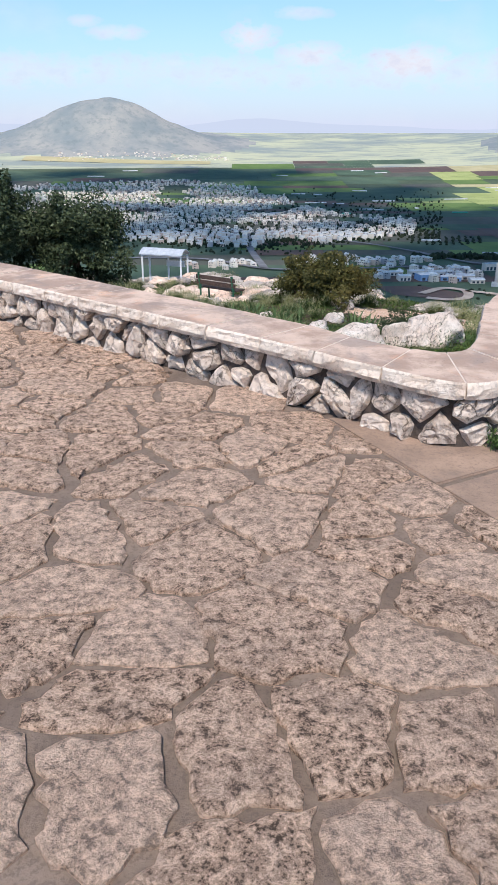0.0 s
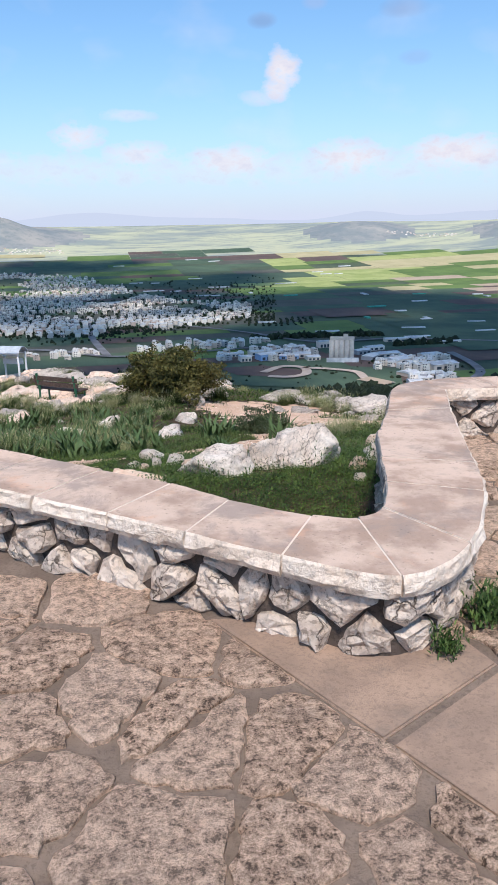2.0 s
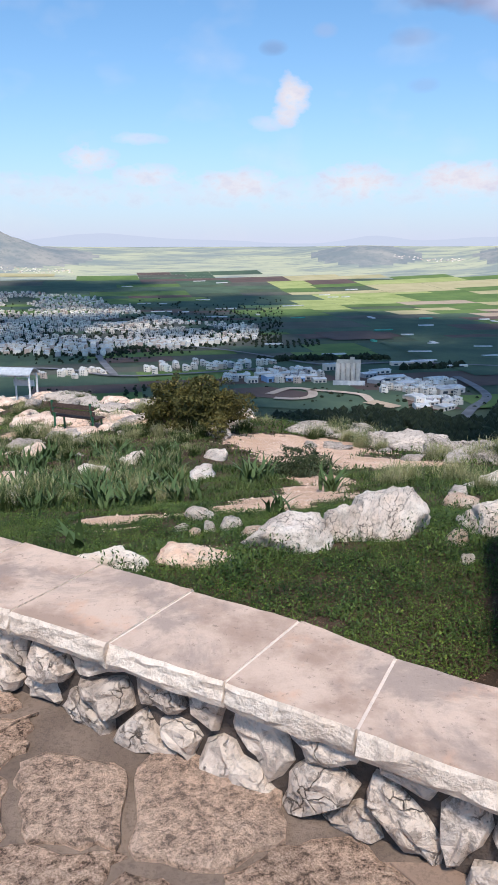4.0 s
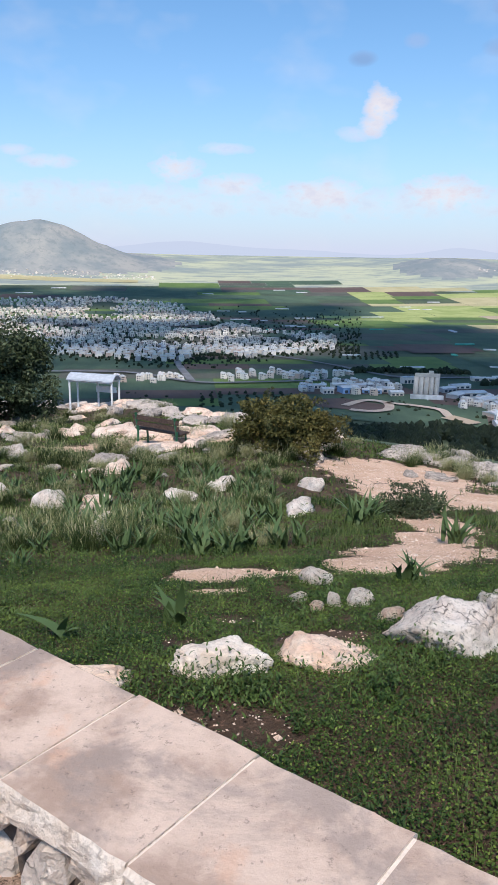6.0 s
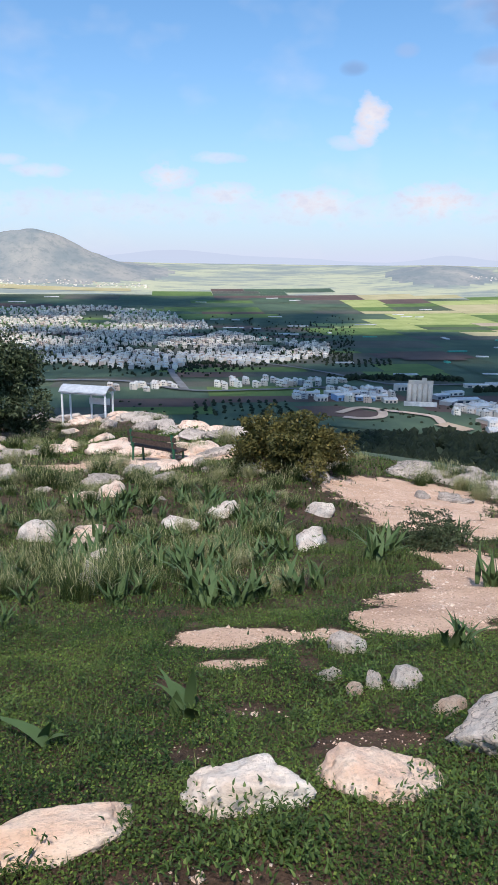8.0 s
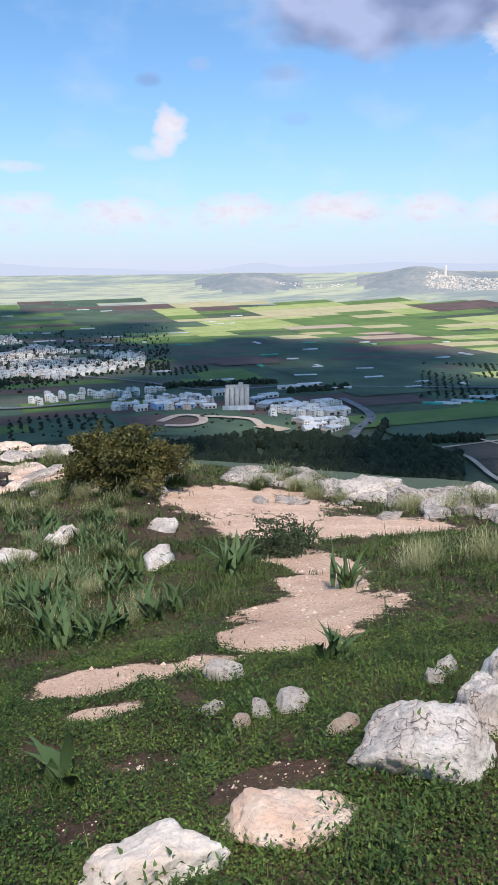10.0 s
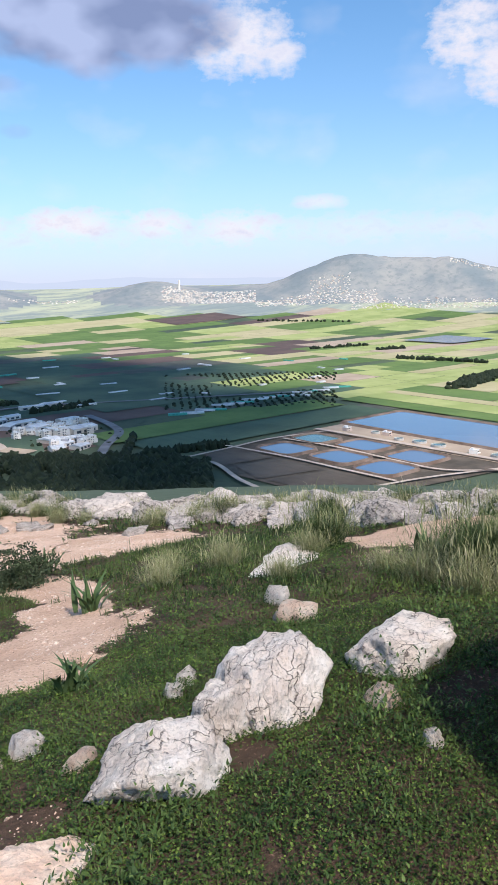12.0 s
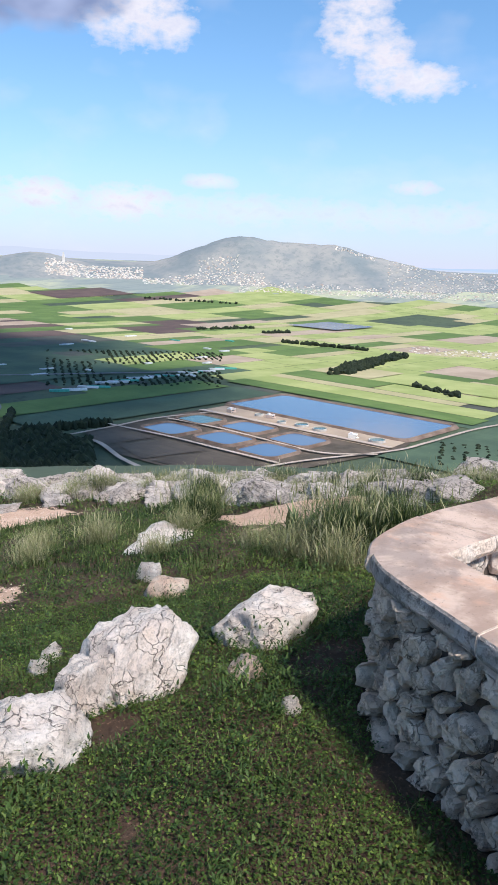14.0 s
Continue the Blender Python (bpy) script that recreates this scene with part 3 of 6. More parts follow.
def coping(i):
    """One coping slab between joints i and i + 1, with a rock-faced edge."""
    rng = random.Random(500 + i)
    f, b = front[i * SUB:(i + 1) * SUB + 1], back[i * SUB:(i + 1) * SUB + 1]
    gap = 0.0055
    n = len(f)
    verts, faces = [], []
    lift, off = rng.uniform(-0.003, 0.003), rng.uniform(-0.012, 0.012)
    rows = []
    for j, (p, q) in enumerate(zip(f, b)):
        w = (q - p).normalized()
        along = ((f[min(j + 1, n - 1)] - f[max(j - 1, 0)]) + (b[min(j + 1, n - 1)] - b[max(j - 1, 0)])).normalized()
        s = along * (gap if j == 0 else (-gap if j == n - 1 else 0))
        p, q = p + s, q + s + w * off
        ring = []
        z1, z0 = CAP_Z + lift, CAP_Z - CAP_T
        prof = [(0.012, z0), (-0.004, z0 + 0.03), (0.002, z0 + 0.06), (0.004, z1 - 0.010), (0.014, z1)]
        for d, z in prof:
            r = 0.015 * noise.noise((p.x * 14, p.y * 14, z * 20 + i)) + 0.009 * noise.noise((p.x * 40, p.y * 40, z * 45))
            ring.append((p + w * (d + r * (1.3 if z < z1 else 0.5)), z))
        for k in (0.25, 0.5, 0.75):
            c = p.lerp(q, k)
            ring.append((c, z1 + 0.002 * noise.noise((c.x * 5, c.y * 5, 2))))
        for d, z in prof[::-1]:
            r = 0.006 * noise.noise((q.x * 12, q.y * 12, z * 20 + i)) + 0.005 * noise.noise((q.x * 36, q.y * 36, z * 45))
            ring.append((q - w * (d + r), z))
        rows.append(len(verts))
        verts += [(c.x, c.y, z) for c, z in ring]
    m = 13
    for j in range(n - 1):
        for k in range(m):
            a, c = j * m + k, j * m + (k + 1) % m
            faces.append((a, c, c + m, a + m))
    faces += [tuple(range(m - 1, -1, -1)), tuple((n - 1) * m + k for k in range(m))]
    ob = mesh_ob("coping_slab", verts, faces, [M_CAP, M_CAPEDGE, M_CAPBACK], parapet)
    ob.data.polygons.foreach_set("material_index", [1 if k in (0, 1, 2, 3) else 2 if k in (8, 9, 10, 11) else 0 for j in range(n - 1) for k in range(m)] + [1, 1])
    return ob


for i in range(len(PAIRS) - 1):
    coping(i)


# ---- irregular stones: cells of a plane, rounded and given depth
def cells(points, lo, hi, reach):
    out = []
    for i, p in enumerate(points):
        poly = [Vector((lo[0], lo[1])), Vector((hi[0], lo[1])), Vector((hi[0], hi[1])), Vector((lo[0], hi[1]))]
        for j, q in enumerate(points):
            if i == j or abs(q[0] - p[0]) > reach or abs(q[1] - p[1]) > reach:
                continue
            mid, nrm = (Vector(p) + Vector(q)) / 2, Vector(q) - Vector(p)
            cut = []
            for a, b in zip(poly, poly[1:] + poly[:1]):
                da, db = (a - mid).dot(nrm), (b - mid).dot(nrm)
                if da <= 0:
                    cut.append(a)
                if (da < 0) != (db < 0):
                    cut.append(a.lerp(b, da / (da - db)))
            poly = cut
            if len(poly) < 3:
                break
        if len(poly) >= 3:
            out.append(poly)
    return out


def stone_mesh(poly, place, h0, h1, gap, dome, rng, edge=0.012, step=0.09, chip=0.10):
    """Faces of one stone over the cell poly; place(u, v, h) gives the world point."""
    c = sum(poly, Vector((0, 0))) / len(poly)
    ring = []
    for a, b in zip(poly, poly[1:] + poly[:1]):
        L = (b - a).length
        k = max(1, round(L / step))
        for t in range(k):
            ring.append(a.lerp(b, t / k))
    cutn = []
    for a, b in zip(ring, ring[1:] + ring[:1]):
        cutn += [a.lerp(b, 0.15), a.lerp(b, 0.85)] if len(ring) < 9 else [a.lerp(b, 0.5)]
    size = sum((p - c).length for p in cutn) / len(cutn)
    ring = [c + (p - c) * max(0.3, 1 - gap * (0.6 + 0.8 * rng.random()) / max(size, 0.03)) + Vector((rng.uniform(-1, 1), rng.uniform(-1, 1))) * edge * 0.5 for p in cutn]
    n = len(ring)
    tilt = Vector((rng.uniform(-1, 1), rng.uniform(-1, 1))) * dome * 0.5 / max(size, 0.03)
    verts, faces = [], []
    levels = [(1.0, h0), (1.0, h1 - dome * 0.55 - 0.006), (0.90, h1 - dome * 0.18), (0.5, h1 + dome * 0.1)] if chip < 0.2 else [(1.0, h0), (1.0, h1 - dome * 0.95), (0.80, h1 - dome * 0.15), (0.42, h1)]
    for s, hh in levels:
        for p in ring:
            q = c + (p - c) * s
            hz = hh if hh == h0 else hh + (q - c).dot(tilt) + rng.uniform(-1, 1) * (0.002 + dome * chip)
            verts.append(place(q.x, q.y, hz))
    verts.append(place(c.x, c.y, h1 + dome * 0.1))
    for l in range(3):
        for k in range(n):
            a, b = l * n + k, l * n + (k + 1) % n
            faces.append((a, b, b + n, a + n))
    for k in range(n):
        faces.append((3 * n + k, 3 * n + (k + 1) % n, 4 * n))
    return verts, faces


def jitter_points(lo, hi, su, sv, rng, wob=0.42):
    pts = []
    nu, nv = max(1, round((hi[0] - lo[0]) / su)), max(1, round((hi[1] - lo[1]) / sv))
    for i in range(nu):
        for j in range(nv):
            u = lo[0] + (i + 0.5 + (0.25 if j % 2 else -0.25)) * (hi[0] - lo[0]) / nu
            w = lo[1] + (j + 0.5) * (hi[1] - lo[1]) / nv
            pts.append((u + rng.uniform(-wob, wob) * su, w + rng.uniform(-wob, wob) * sv))
    return pts


class Course:
    """A wall face: runs along a plan curve, s metres from its start."""

    def __init__(self, pts, outward):
        self.p, self.s = pts, [0.0]
        for a, b in zip(pts, pts[1:]):
            self.s.append(self.s[-1] + (b - a).length)
        self.o = outward

    def __call__(self, u, z, h):
        u = min(max(u, 0.0), self.s[-1] - 1e-6)
        i = max(k for k in range(len(self.s)) if self.s[k] <= u)
        i = min(i, len(self.p) - 2)
        t = (u - self.s[i]) / max(1e-6, self.s[i + 1] - self.s[i])
        a, b = self.p[i], self.p[i + 1]
        pt, d = a.lerp(b, t), (b - a).normalized()
        nrm = Vector((d.y, -d.x)) * self.o
        pt = pt + nrm * h
        return (pt.x, pt.y, z)


def rubble(course, s0, s1, z0, z1, su, sv, seed, protrude=0.055, mat=M_RUBBLE, gap=0.016):
    rng = random.Random(seed)
    pts = jitter_points((s0, z0), (s1, z1), su, sv, rng, 0.5)
    for poly in cells(pts, (s0, z0), (s1, z1), su * 3):
        verts, faces = stone_mesh(poly, course, -0.07, protrude * rng.uniform(0.1, 1.0), gap, rng.uniform(0.02, 0.05), rng, 0.034, 0.075, 0.34)
        ob = mesh_ob("wall_stone", verts, faces, mat, parapet)
        bm = bmesh.new()
        bm.from_mesh(ob.data)
        bmesh.ops.recalc_face_normals(bm, faces=bm.faces[:])
        bm.to_mesh(ob.data)
        bm.free()


ff, fb = inset(front, back, 0.075, 0.065)
face_front = Course(ff, 1.0)
face_back = Course(fb, -1.0)
WALL_LOW = CAP_Z - CAP_T + 0.006


def s_near(course, x, y):
    return min(zip(course.s, course.p), key=lambda e: (e[1] - Vector((x, y))).length)[0]


rubble(face_front, s_near(face_front, -2.9, 7.1), s_near(face_front, 1.95, 4.7), -0.02, WALL_LOW, 0.205, 0.15, 11)
rubble(face_front, s_near(face_front, 1.95, 4.7), s_near(face_front, 2.6, 6.45), -0.02, WALL_LOW, 0.24, 0.16, 12)
rubble(face_front, s_near(face_front, 2.72, 6.5), s_near(face_front, 4.6, 6.2), -0.02, WALL_LOW, 0.24, 0.16, 13)
rubble(face_back, s_near(face_back, 0.9, 4.4), s_near(face_back, 3.4, 6.85), -0.56, WALL_LOW, 0.15, 0.125, 14, 0.075, M_RUBBLE_BACK, 0.015)
rubble(face_back, s_near(face_back, -1.5, 6.6), s_near(face_back, 0.9, 4.4), -0.56, WALL_LOW, 0.26, 0.2, 15, 0.05, M_RUBBLE_BACK)

# floor
floor = new("terrace_floor")
tagged(floor, "crazy paving of rough pinkish limestone set in grey mortar", "floor", kind="structure")
fl = [p for p in cf]
verts = [(p.x, p.y, -0.006) for p in fl] + [(14, 5, -0.006), (14, -14, -0.006), (-16, -14, -0.006), (-16, 13, -0.006)]
n = len(verts)
bm = bmesh.new()
top = [bm.verts.new(p) for p in verts]
fc = bm.faces.new(top)
if fc.normal.z < 0:
    fc.normal_flip()
ext = bmesh.ops.extrude_face_region(bm, geom=[fc])
for e in ext["geom"]:
    if isinstance(e, bmesh.types.BMVert):
        e.co.z = -0.9
bmesh.ops.triangulate(bm, faces=bm.faces[:])
bmesh.ops.recalc_face_normals(bm, faces=bm.faces[:])
part("mortar_bed", bm, M_MORTAR, floor)

# cement band that runs from the wall's corner across the terrace
BAND_A, BAND_B, BAND_D = Vector((0.50, 4.18)), Vector((1.42, 3.90)), Vector((0.43, -0.90)).normalized()
band_n = Vector((-BAND_D.y, BAND_D.x))      # points towards +x


def band_side(p):
    if p.y > 4.25:
        return -1 if p.x < 1.4 else 1
    if (p - BAND_A).dot(band_n) < 0:
        return -1
    return 1 if (p - BAND_B).dot(band_n) > 0 else 0


def clip_half(poly, at, nrm):
    cut = []
    for a, b in zip(poly, poly[1:] + poly[:1]):
        da, db = (a - at).dot(nrm), (b - at).dot(nrm)
        if da <= 0:
            cut.append(a)
        if (da < 0) != (db < 0):
            cut.append(a.lerp(b, da / (da - db)))
    return cut


def inside(poly, x, y):
    c = False
    for (x0, y0), (x1, y1) in zip(poly, poly[1:] + poly[:1]):
        if (y0 > y) != (y1 > y) and x < x0 + (y - y0) * (x1 - x0) / (y1 - y0):
            c = not c
    return c


TERRACE = [(p.x, p.y) for p in cf] + [(14, 5), (14, -14), (-16, -14), (-16, 13)]
SOLID = [(p.x, p.y) for p in back] + [(14, 5), (14, -14), (-16, -14), (-16, 13)]

for k, (a, b, c, d) in enumerate((((0.46, 4.22), (0.905, 3.30), (1.50, 3.62), (1.42, 4.0)), ((0.925, 3.265), (5.03, -5.35), (5.71, -5.0), (1.53, 3.60)))):
    poly = [Vector(a), Vector(b), Vector(c), Vector(d)]
    verts = [(p.x, p.y, z) for z in (-0.05, 0.007) for p in poly]
    faces = [(4, 5, 6, 7), (0, 1, 5, 4), (1, 2, 6, 5), (2, 3, 7, 6), (3, 0, 4, 7)]
    ob = mesh_ob("cement_slab", verts, faces, M_CEMENT, floor)
    bm = bmesh.new()
    bm.from_mesh(ob.data)
    bmesh.ops.recalc_face_normals(bm, faces=bm.faces[:])
    bmesh.ops.bevel(bm, geom=[e for e in bm.edges if e.verts[0].co.z > 0 and e.verts[1].co.z > 0], offset=0.008, segments=2, affect="EDGES")
    bm.to_mesh(ob.data)
    bm.free()


def patch_area(poly):
    return abs(sum(a.x * b.y - b.x * a.y for a, b in zip(poly, poly[1:] + poly[:1]))) / 2


def paving(lo, hi, su, sv, seed):
    rng = random.Random(seed)
    pts = jitter_points(lo, hi, su, sv, rng, 0.52)
    for poly in cells(pts, lo, hi, su * 3.5):
        c = sum(poly, Vector((0, 0))) / len(poly)
        if not inside(TERRACE, c.x, c.y):
            continue
        side = band_side(c)
        pieces = [poly]
        if c.y < 4.3:
            west, east = clip_half(poly, BAND_A - band_n * 0.012, band_n), clip_half(poly, BAND_B + band_n * 0.012, -band_n)
            pieces = [west] if side < 0 else [east] if side > 0 else [west, east]
        for piece in pieces:
            if len(piece) < 3 or (side == 0 and patch_area(piece) < 0.006):
                continue
            verts, faces = stone_mesh(piece, lambda u, w, hh: (u, w, hh), -0.04, rng.uniform(0.010, 0.026), rng.choice((0.009, 0.015, 0.022, 0.034)), 0.007, rng, 0.042, 0.06, 0.19)
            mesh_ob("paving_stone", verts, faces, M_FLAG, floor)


# ---------------------------------------------------------------- rocks
def pol(az, d):
    return CX + d * math.sin(radians(az)), CY + d * math.cos(radians(az))


def rock_mesh(name, seed, sub, mat, flat=0.0, rough=0.05):
    """A broken limestone block of about unit size: random cut planes, then fine relief."""
    rng = random.Random(seed)
    planes = []
    for _ in range(10):
        d = Vector((rng.gauss(0, 1), rng.gauss(0, 1), rng.gauss(0, 0.7))).normalized()
        planes.append((d, rng.uniform(0.30, 0.47)))
    planes.append((Vector((rng.uniform(-0.25, 0.25), rng.uniform(-0.25, 0.25), 1)).normalized(), rng.uniform(0.36, 0.46)))
    bm = bmesh.new()
    bmesh.ops.create_icosphere(bm, subdivisions=sub, radius=1)
    for p in bm.verts:
        d = p.co.normalized()
        r = 0.62
        for nrm, h in planes:
            k = d.dot(nrm)
            if k > 0.05:
                r = min(r, h / k)
        q = d * r
        f = 1 + rough * 1.5 * noise.noise(q * 3.2 + Vector((seed, 0, 0))) + rough * 1.3 * noise.noise(q * 8 + Vector((0, seed, 0))) + rough * 0.7 * noise.noise(q * 19 + Vector((0, seed, 0)))
        f -= rough * 0.9 * max(0.0, 1 - abs(noise.noise(q * 4 + Vector((seed, seed, 0)))) * 9)
        p.co = q * f
    me = bpy.data.meshes.new(name)
    bm.to_mesh(me)
    bm.free()
    me.materials.append(mat)
    me.polygons.foreach_set("use_smooth", [True] * len(me.polygons))
    return me


def rock(x, y, w, d, h, turn, seed, mat, label, name="rock", sub=4, sink=0.42, group=""):
    ob = new(name, rock_mesh(name, seed, sub, mat, rough=0.06 if sub == 5 else 0.085))
    ob.scale = (w * 0.92, d * 0.9, h * 1.12)
    ob.rotation_euler = (0, 0, radians(turn))
    ob.location = (x, y, ground_z(x, y) + (0.20 - 0.40 * sink) * h)
    tagged(ob, label, "rock", group)
    return ob


rock(-0.25, 7.52, 0.54, 0.42, 0.32, 8, 3, M_BOULDER, "pale limestone boulder half sunk in clover beside the wall", sub=5, sink=0.55)
rock(0.39, 7.62, 0.58, 0.42, 0.32, -6, 8, M_BOULDERPINK, "pinkish rounded limestone boulder sunk in clover", sub=5, sink=0.80)
rock(1.09, 7.86, 0.66, 0.56, 0.52, -35, 21, M_ROCK, "large whitish limestone boulder with lichen in grass", sub=5)
rock(1.93, 7.94, 0.74, 0.62, 0.66, 20, 34, M_ROCK, "largest cracked grey-white limestone boulder in grass", sub=5)
rock(1.60, 8.00, 0.50, 0.46, 0.54, 60, 35, M_ROCK, "upright cracked limestone block leaning against the largest boulder", sub=5)
rock(2.84, 7.76, 0.76, 0.56, 0.50, -20, 41, M_ROCK, "wedge-shaped white limestone boulder near the wall", sub=5)
SMALL = [(0.41, 8.92, 0.15), (0.48, 8.66, 0.12), (0.62, 8.72, 0.17), (0.80, 8.66, 0.22), (0.90, 8.24, 0.18), (1.74, 8.62, 0.15), (3.42, 9.55, 0.26), (3.24, 9.15, 0.30),
         (0.62, 9.40, 0.26), (2.2, 7.05, 0.14), (2.35, 7.50, 0.22), (3.3, 7.2, 0.3), (1.9, 8.75, 0.2)]
for k, (x, y, w) in enumerate(SMALL):
    rock(x, y, w * 1.1, w * 0.9, w * 0.8, k * 47, 60 + k, M_ROCKPINK if k % 3 == 1 else M_ROCK, "small pale limestone lump lying in short grass", "stone", 3, 0.12, "loose stones in the grass")
rock(-1.08, 7.32, 0.86, 0.40, 0.24, 8, 51, M_BOULDERPINK, "flat pinkish limestone slab lying beside the wall", sub=5, sink=0.5)
MIDDLE = [(-1.81, 15.0, 0.75, 0.62, 1), (-1.45, 13.0, 0.62, 0.45, 0), (-2.45, 15.1, 0.85, 0.6, 0), (-2.7, 13.2, 0.6, 0.5, 0), (1.30, 14.3, 0.75, 0.42, 0), (1.9, 16.4, 0.7, 0.5, 0),
          (-1.4, 12.1, 0.42, 0.32, 0), (-1.75, 14.6, 0.5, 0.4, 1), (-0.4, 15.8, 0.8, 0.35, 0), (4.6, 10.7, 1.1, 0.22, 0), (0.3, 16.6, 0.9, 0.35, 0), (-3.6, 16.2, 1.0, 0.6, 0)]
for k, (x, y, w, h, pink) in enumerate(MIDDLE):
    rock(x, y, w, w * 0.7, h * 0.75, k * 61, 90 + k, M_ROCKPINK if pink else M_ROCK, "weathered limestone rock among tall grass and broad leaves", "rock", 3, 0.35, "rocks on the slope")

rng = random.Random(4)
variants = [rock_mesh("outcrop", 200 + k, 4, M_ROCKGREY, rough=0.09) for k in range(5)]
pale = [rock_mesh("knoll_rock", 220 + k, 4, M_ROCKPINK if k % 3 == 2 else M_ROCKGREY, rough=0.10) for k in range(6)]


def scatter_rock(az, r, w, h, meshes, label, name, group):
    x, y = CX + r * math.sin(radians(az)), CY + r * math.cos(radians(az))
    if inside(SOLID, x, y):
        return
    ob = new(name, rng.choice(meshes))
    ob.scale = (w, w * rng.uniform(0.6, 1.0), h)
    ob.rotation_euler = (rng.uniform(-0.2, 0.2), rng.uniform(-0.2, 0.2), rng.uniform(0, 6.3))
    ob.location = (x, y, ground_z(x, y) + h * 0.08)
    tagged(ob, label, "rock", group)


for k in range(170):
    az = rng.uniform(17, 71)
    rc = lerp_table(CREST_R, az)
    r = rc * rng.uniform(0.84, 1.0) if k % 3 else rc * rng.uniform(0.68, 0.9)
    w = rng.uniform(0.4, 1.35) * (0.7 if r < rc * 0.86 else 1)
    scatter_rock(az, r, w, w * rng.uniform(0.34, 0.60), variants, "jagged grey limestone outcrop on the crest of the slope", "outcrop", "outcrops along the crest")
for k in range(190):
    az = rng.uniform(-19, 13)
    rc = lerp_table(CREST_R, az)
    r = rng.uniform(13, rc) if k % 3 else rc * rng.uniform(0.88, 1.0)
    if az > -1 and r < 15:
        continue
    w = rng.uniform(0.25, 1.0) * (0.55 + r / 42)
    scatter_rock(az, r, w, w * rng.uniform(0.3, 0.6), pale, "cream limestone slab breaking through the grassy knoll", "knoll_rock", "rocks on the knoll")


for k, (az, r, w, h) in enumerate(((-2.4, 21.5, 1.9, 0.55), (0.6, 21.0, 2.2, 0.6), (2.6, 20.6, 1.9, 0.5), (-0.6, 18.2, 1.5, 0.35), (1.4, 18.4, 1.3, 0.4), (-4.6, 23.0, 2.0, 0.6), (-3.6, 18.5, 1.3, 0.45))):
    x, y = pol(az, r)
    rock(x, y, w, w * 0.75, h, k * 53, 160 + k, M_ROCKPINK, "broad flat pinkish limestone slab near the bench", "knoll_rock", 4, 0.42, "rocks on the knoll")

# loose pebbles on the worn earth
verts, faces = [], []
tri = [(0, 2, 4), (2, 1, 4), (1, 3, 4), (3, 0, 4), (2, 0, 5), (1, 2, 5), (3, 1, 5), (0, 3, 5)]
for _ in range(34000):
    az, r = rng.uniform(-8, 34), math.sqrt(rng.uniform(3, 260))
    x, y = pol(az, r)
    if bareness(x, y) < 0.45 - 0.3 * (rng.random() < 0.1) and not worn(x, y):
        continue
    z, q = ground_z(x, y), rng.uniform(0.003, 0.011) * (1 + 2.2 * (rng.random() < 0.05))
    o, t = len(verts), rng.uniform(0, 3)
    c, d = math.cos(t) * q, math.sin(t) * q
    k = rng.uniform(0.5, 1)
    verts += [(x + c, y + d, z), (x - c, y - d, z), (x - d * k, y + c * k, z), (x + d * k, y - c * k, z), (x, y, z + q * 0.7), (x, y, z - q)]
    faces += [tuple(o + e for e in f) for f in tri]
tagged(mesh_ob("pebbles", verts, faces, M_ROCKPINK), "loose pinkish pebbles and crumbs on bare earth", "pebbles", kind="stuff")

# ---------------------------------------------------------------- plants
def strips(name, rows, mat):
    """Leaves as strips: rows is (n, levels, 2, 3)."""
    rows = np.asarray(rows, dtype=np.float32)
    n, L = rows.shape[0], rows.shape[1]
    me = bpy.data.meshes.new(name)
    me.vertices.add(n * L * 2)
    me.vertices.foreach_set("co", rows.ravel())
    base = (np.arange(n) * L * 2)[:, None, None]
    lev = (np.arange(L - 1) * 2)[None, :, None]
    idx = (base + lev + np.array([0, 1, 3, 2])[None, None, :]).reshape(-1)
    me.loops.add(len(idx))
    me.loops.foreach_set("vertex_index", idx.astype(np.int32))
    me.polygons.add(n * (L - 1))
    me.polygons.foreach_set("loop_start", np.arange(0, len(idx), 4, dtype=np.int32))
    me.polygons.foreach_set("use_smooth", np.ones(n * (L - 1), dtype=bool))
    me.materials.append(mat)
    me.update(calc_edges=True)
    return me


def blades(base, height, width, lean, rs, levels=3, widest=0.0, droop=1.0):
    """Curved blades from base points (n, 3)."""
    n = len(base)
    a = rs.uniform(0, 2 * np.pi, n)
    out = np.stack([np.cos(a), np.sin(a), np.zeros(n)], 1)
    side = np.stack([-np.sin(a), np.cos(a), np.zeros(n)], 1)
    rows = np.zeros((n, levels, 2, 3))
    for l in range(levels):
        t = l / (levels - 1)
        c = base + out * (height * lean * t ** 1.7)[:, None] + np.array([0, 0, 1.0]) * (height * (t - droop * 0.35 * lean * t * t))[:, None]
        w = width * (1 - t ** 1.6) * (1 + widest * math.sin(math.pi * t)) + 0.0008
        rows[:, l, 0], rows[:, l, 1] = c - side * w[:, None] / 2, c + side * w[:, None] / 2
    return rows


rs = np.random.RandomState(7)


def spots(n, r0, r1, a0, a1, keep):
    """Random points of the slope, as an array with heights."""
    out = []
    for r, a in zip(np.sqrt(rs.uniform(r0 * r0, r1 * r1, n)), rs.uniform(a0, a1, n)):
        x, y = CX + r * math.sin(radians(a)), CY + r * math.cos(radians(a))
        if (y < 7.2 and inside(SOLID, x, y)) or not keep(x, y):
            continue
        out.append((x, y, ground_z(x, y)))
    return np.array(out)


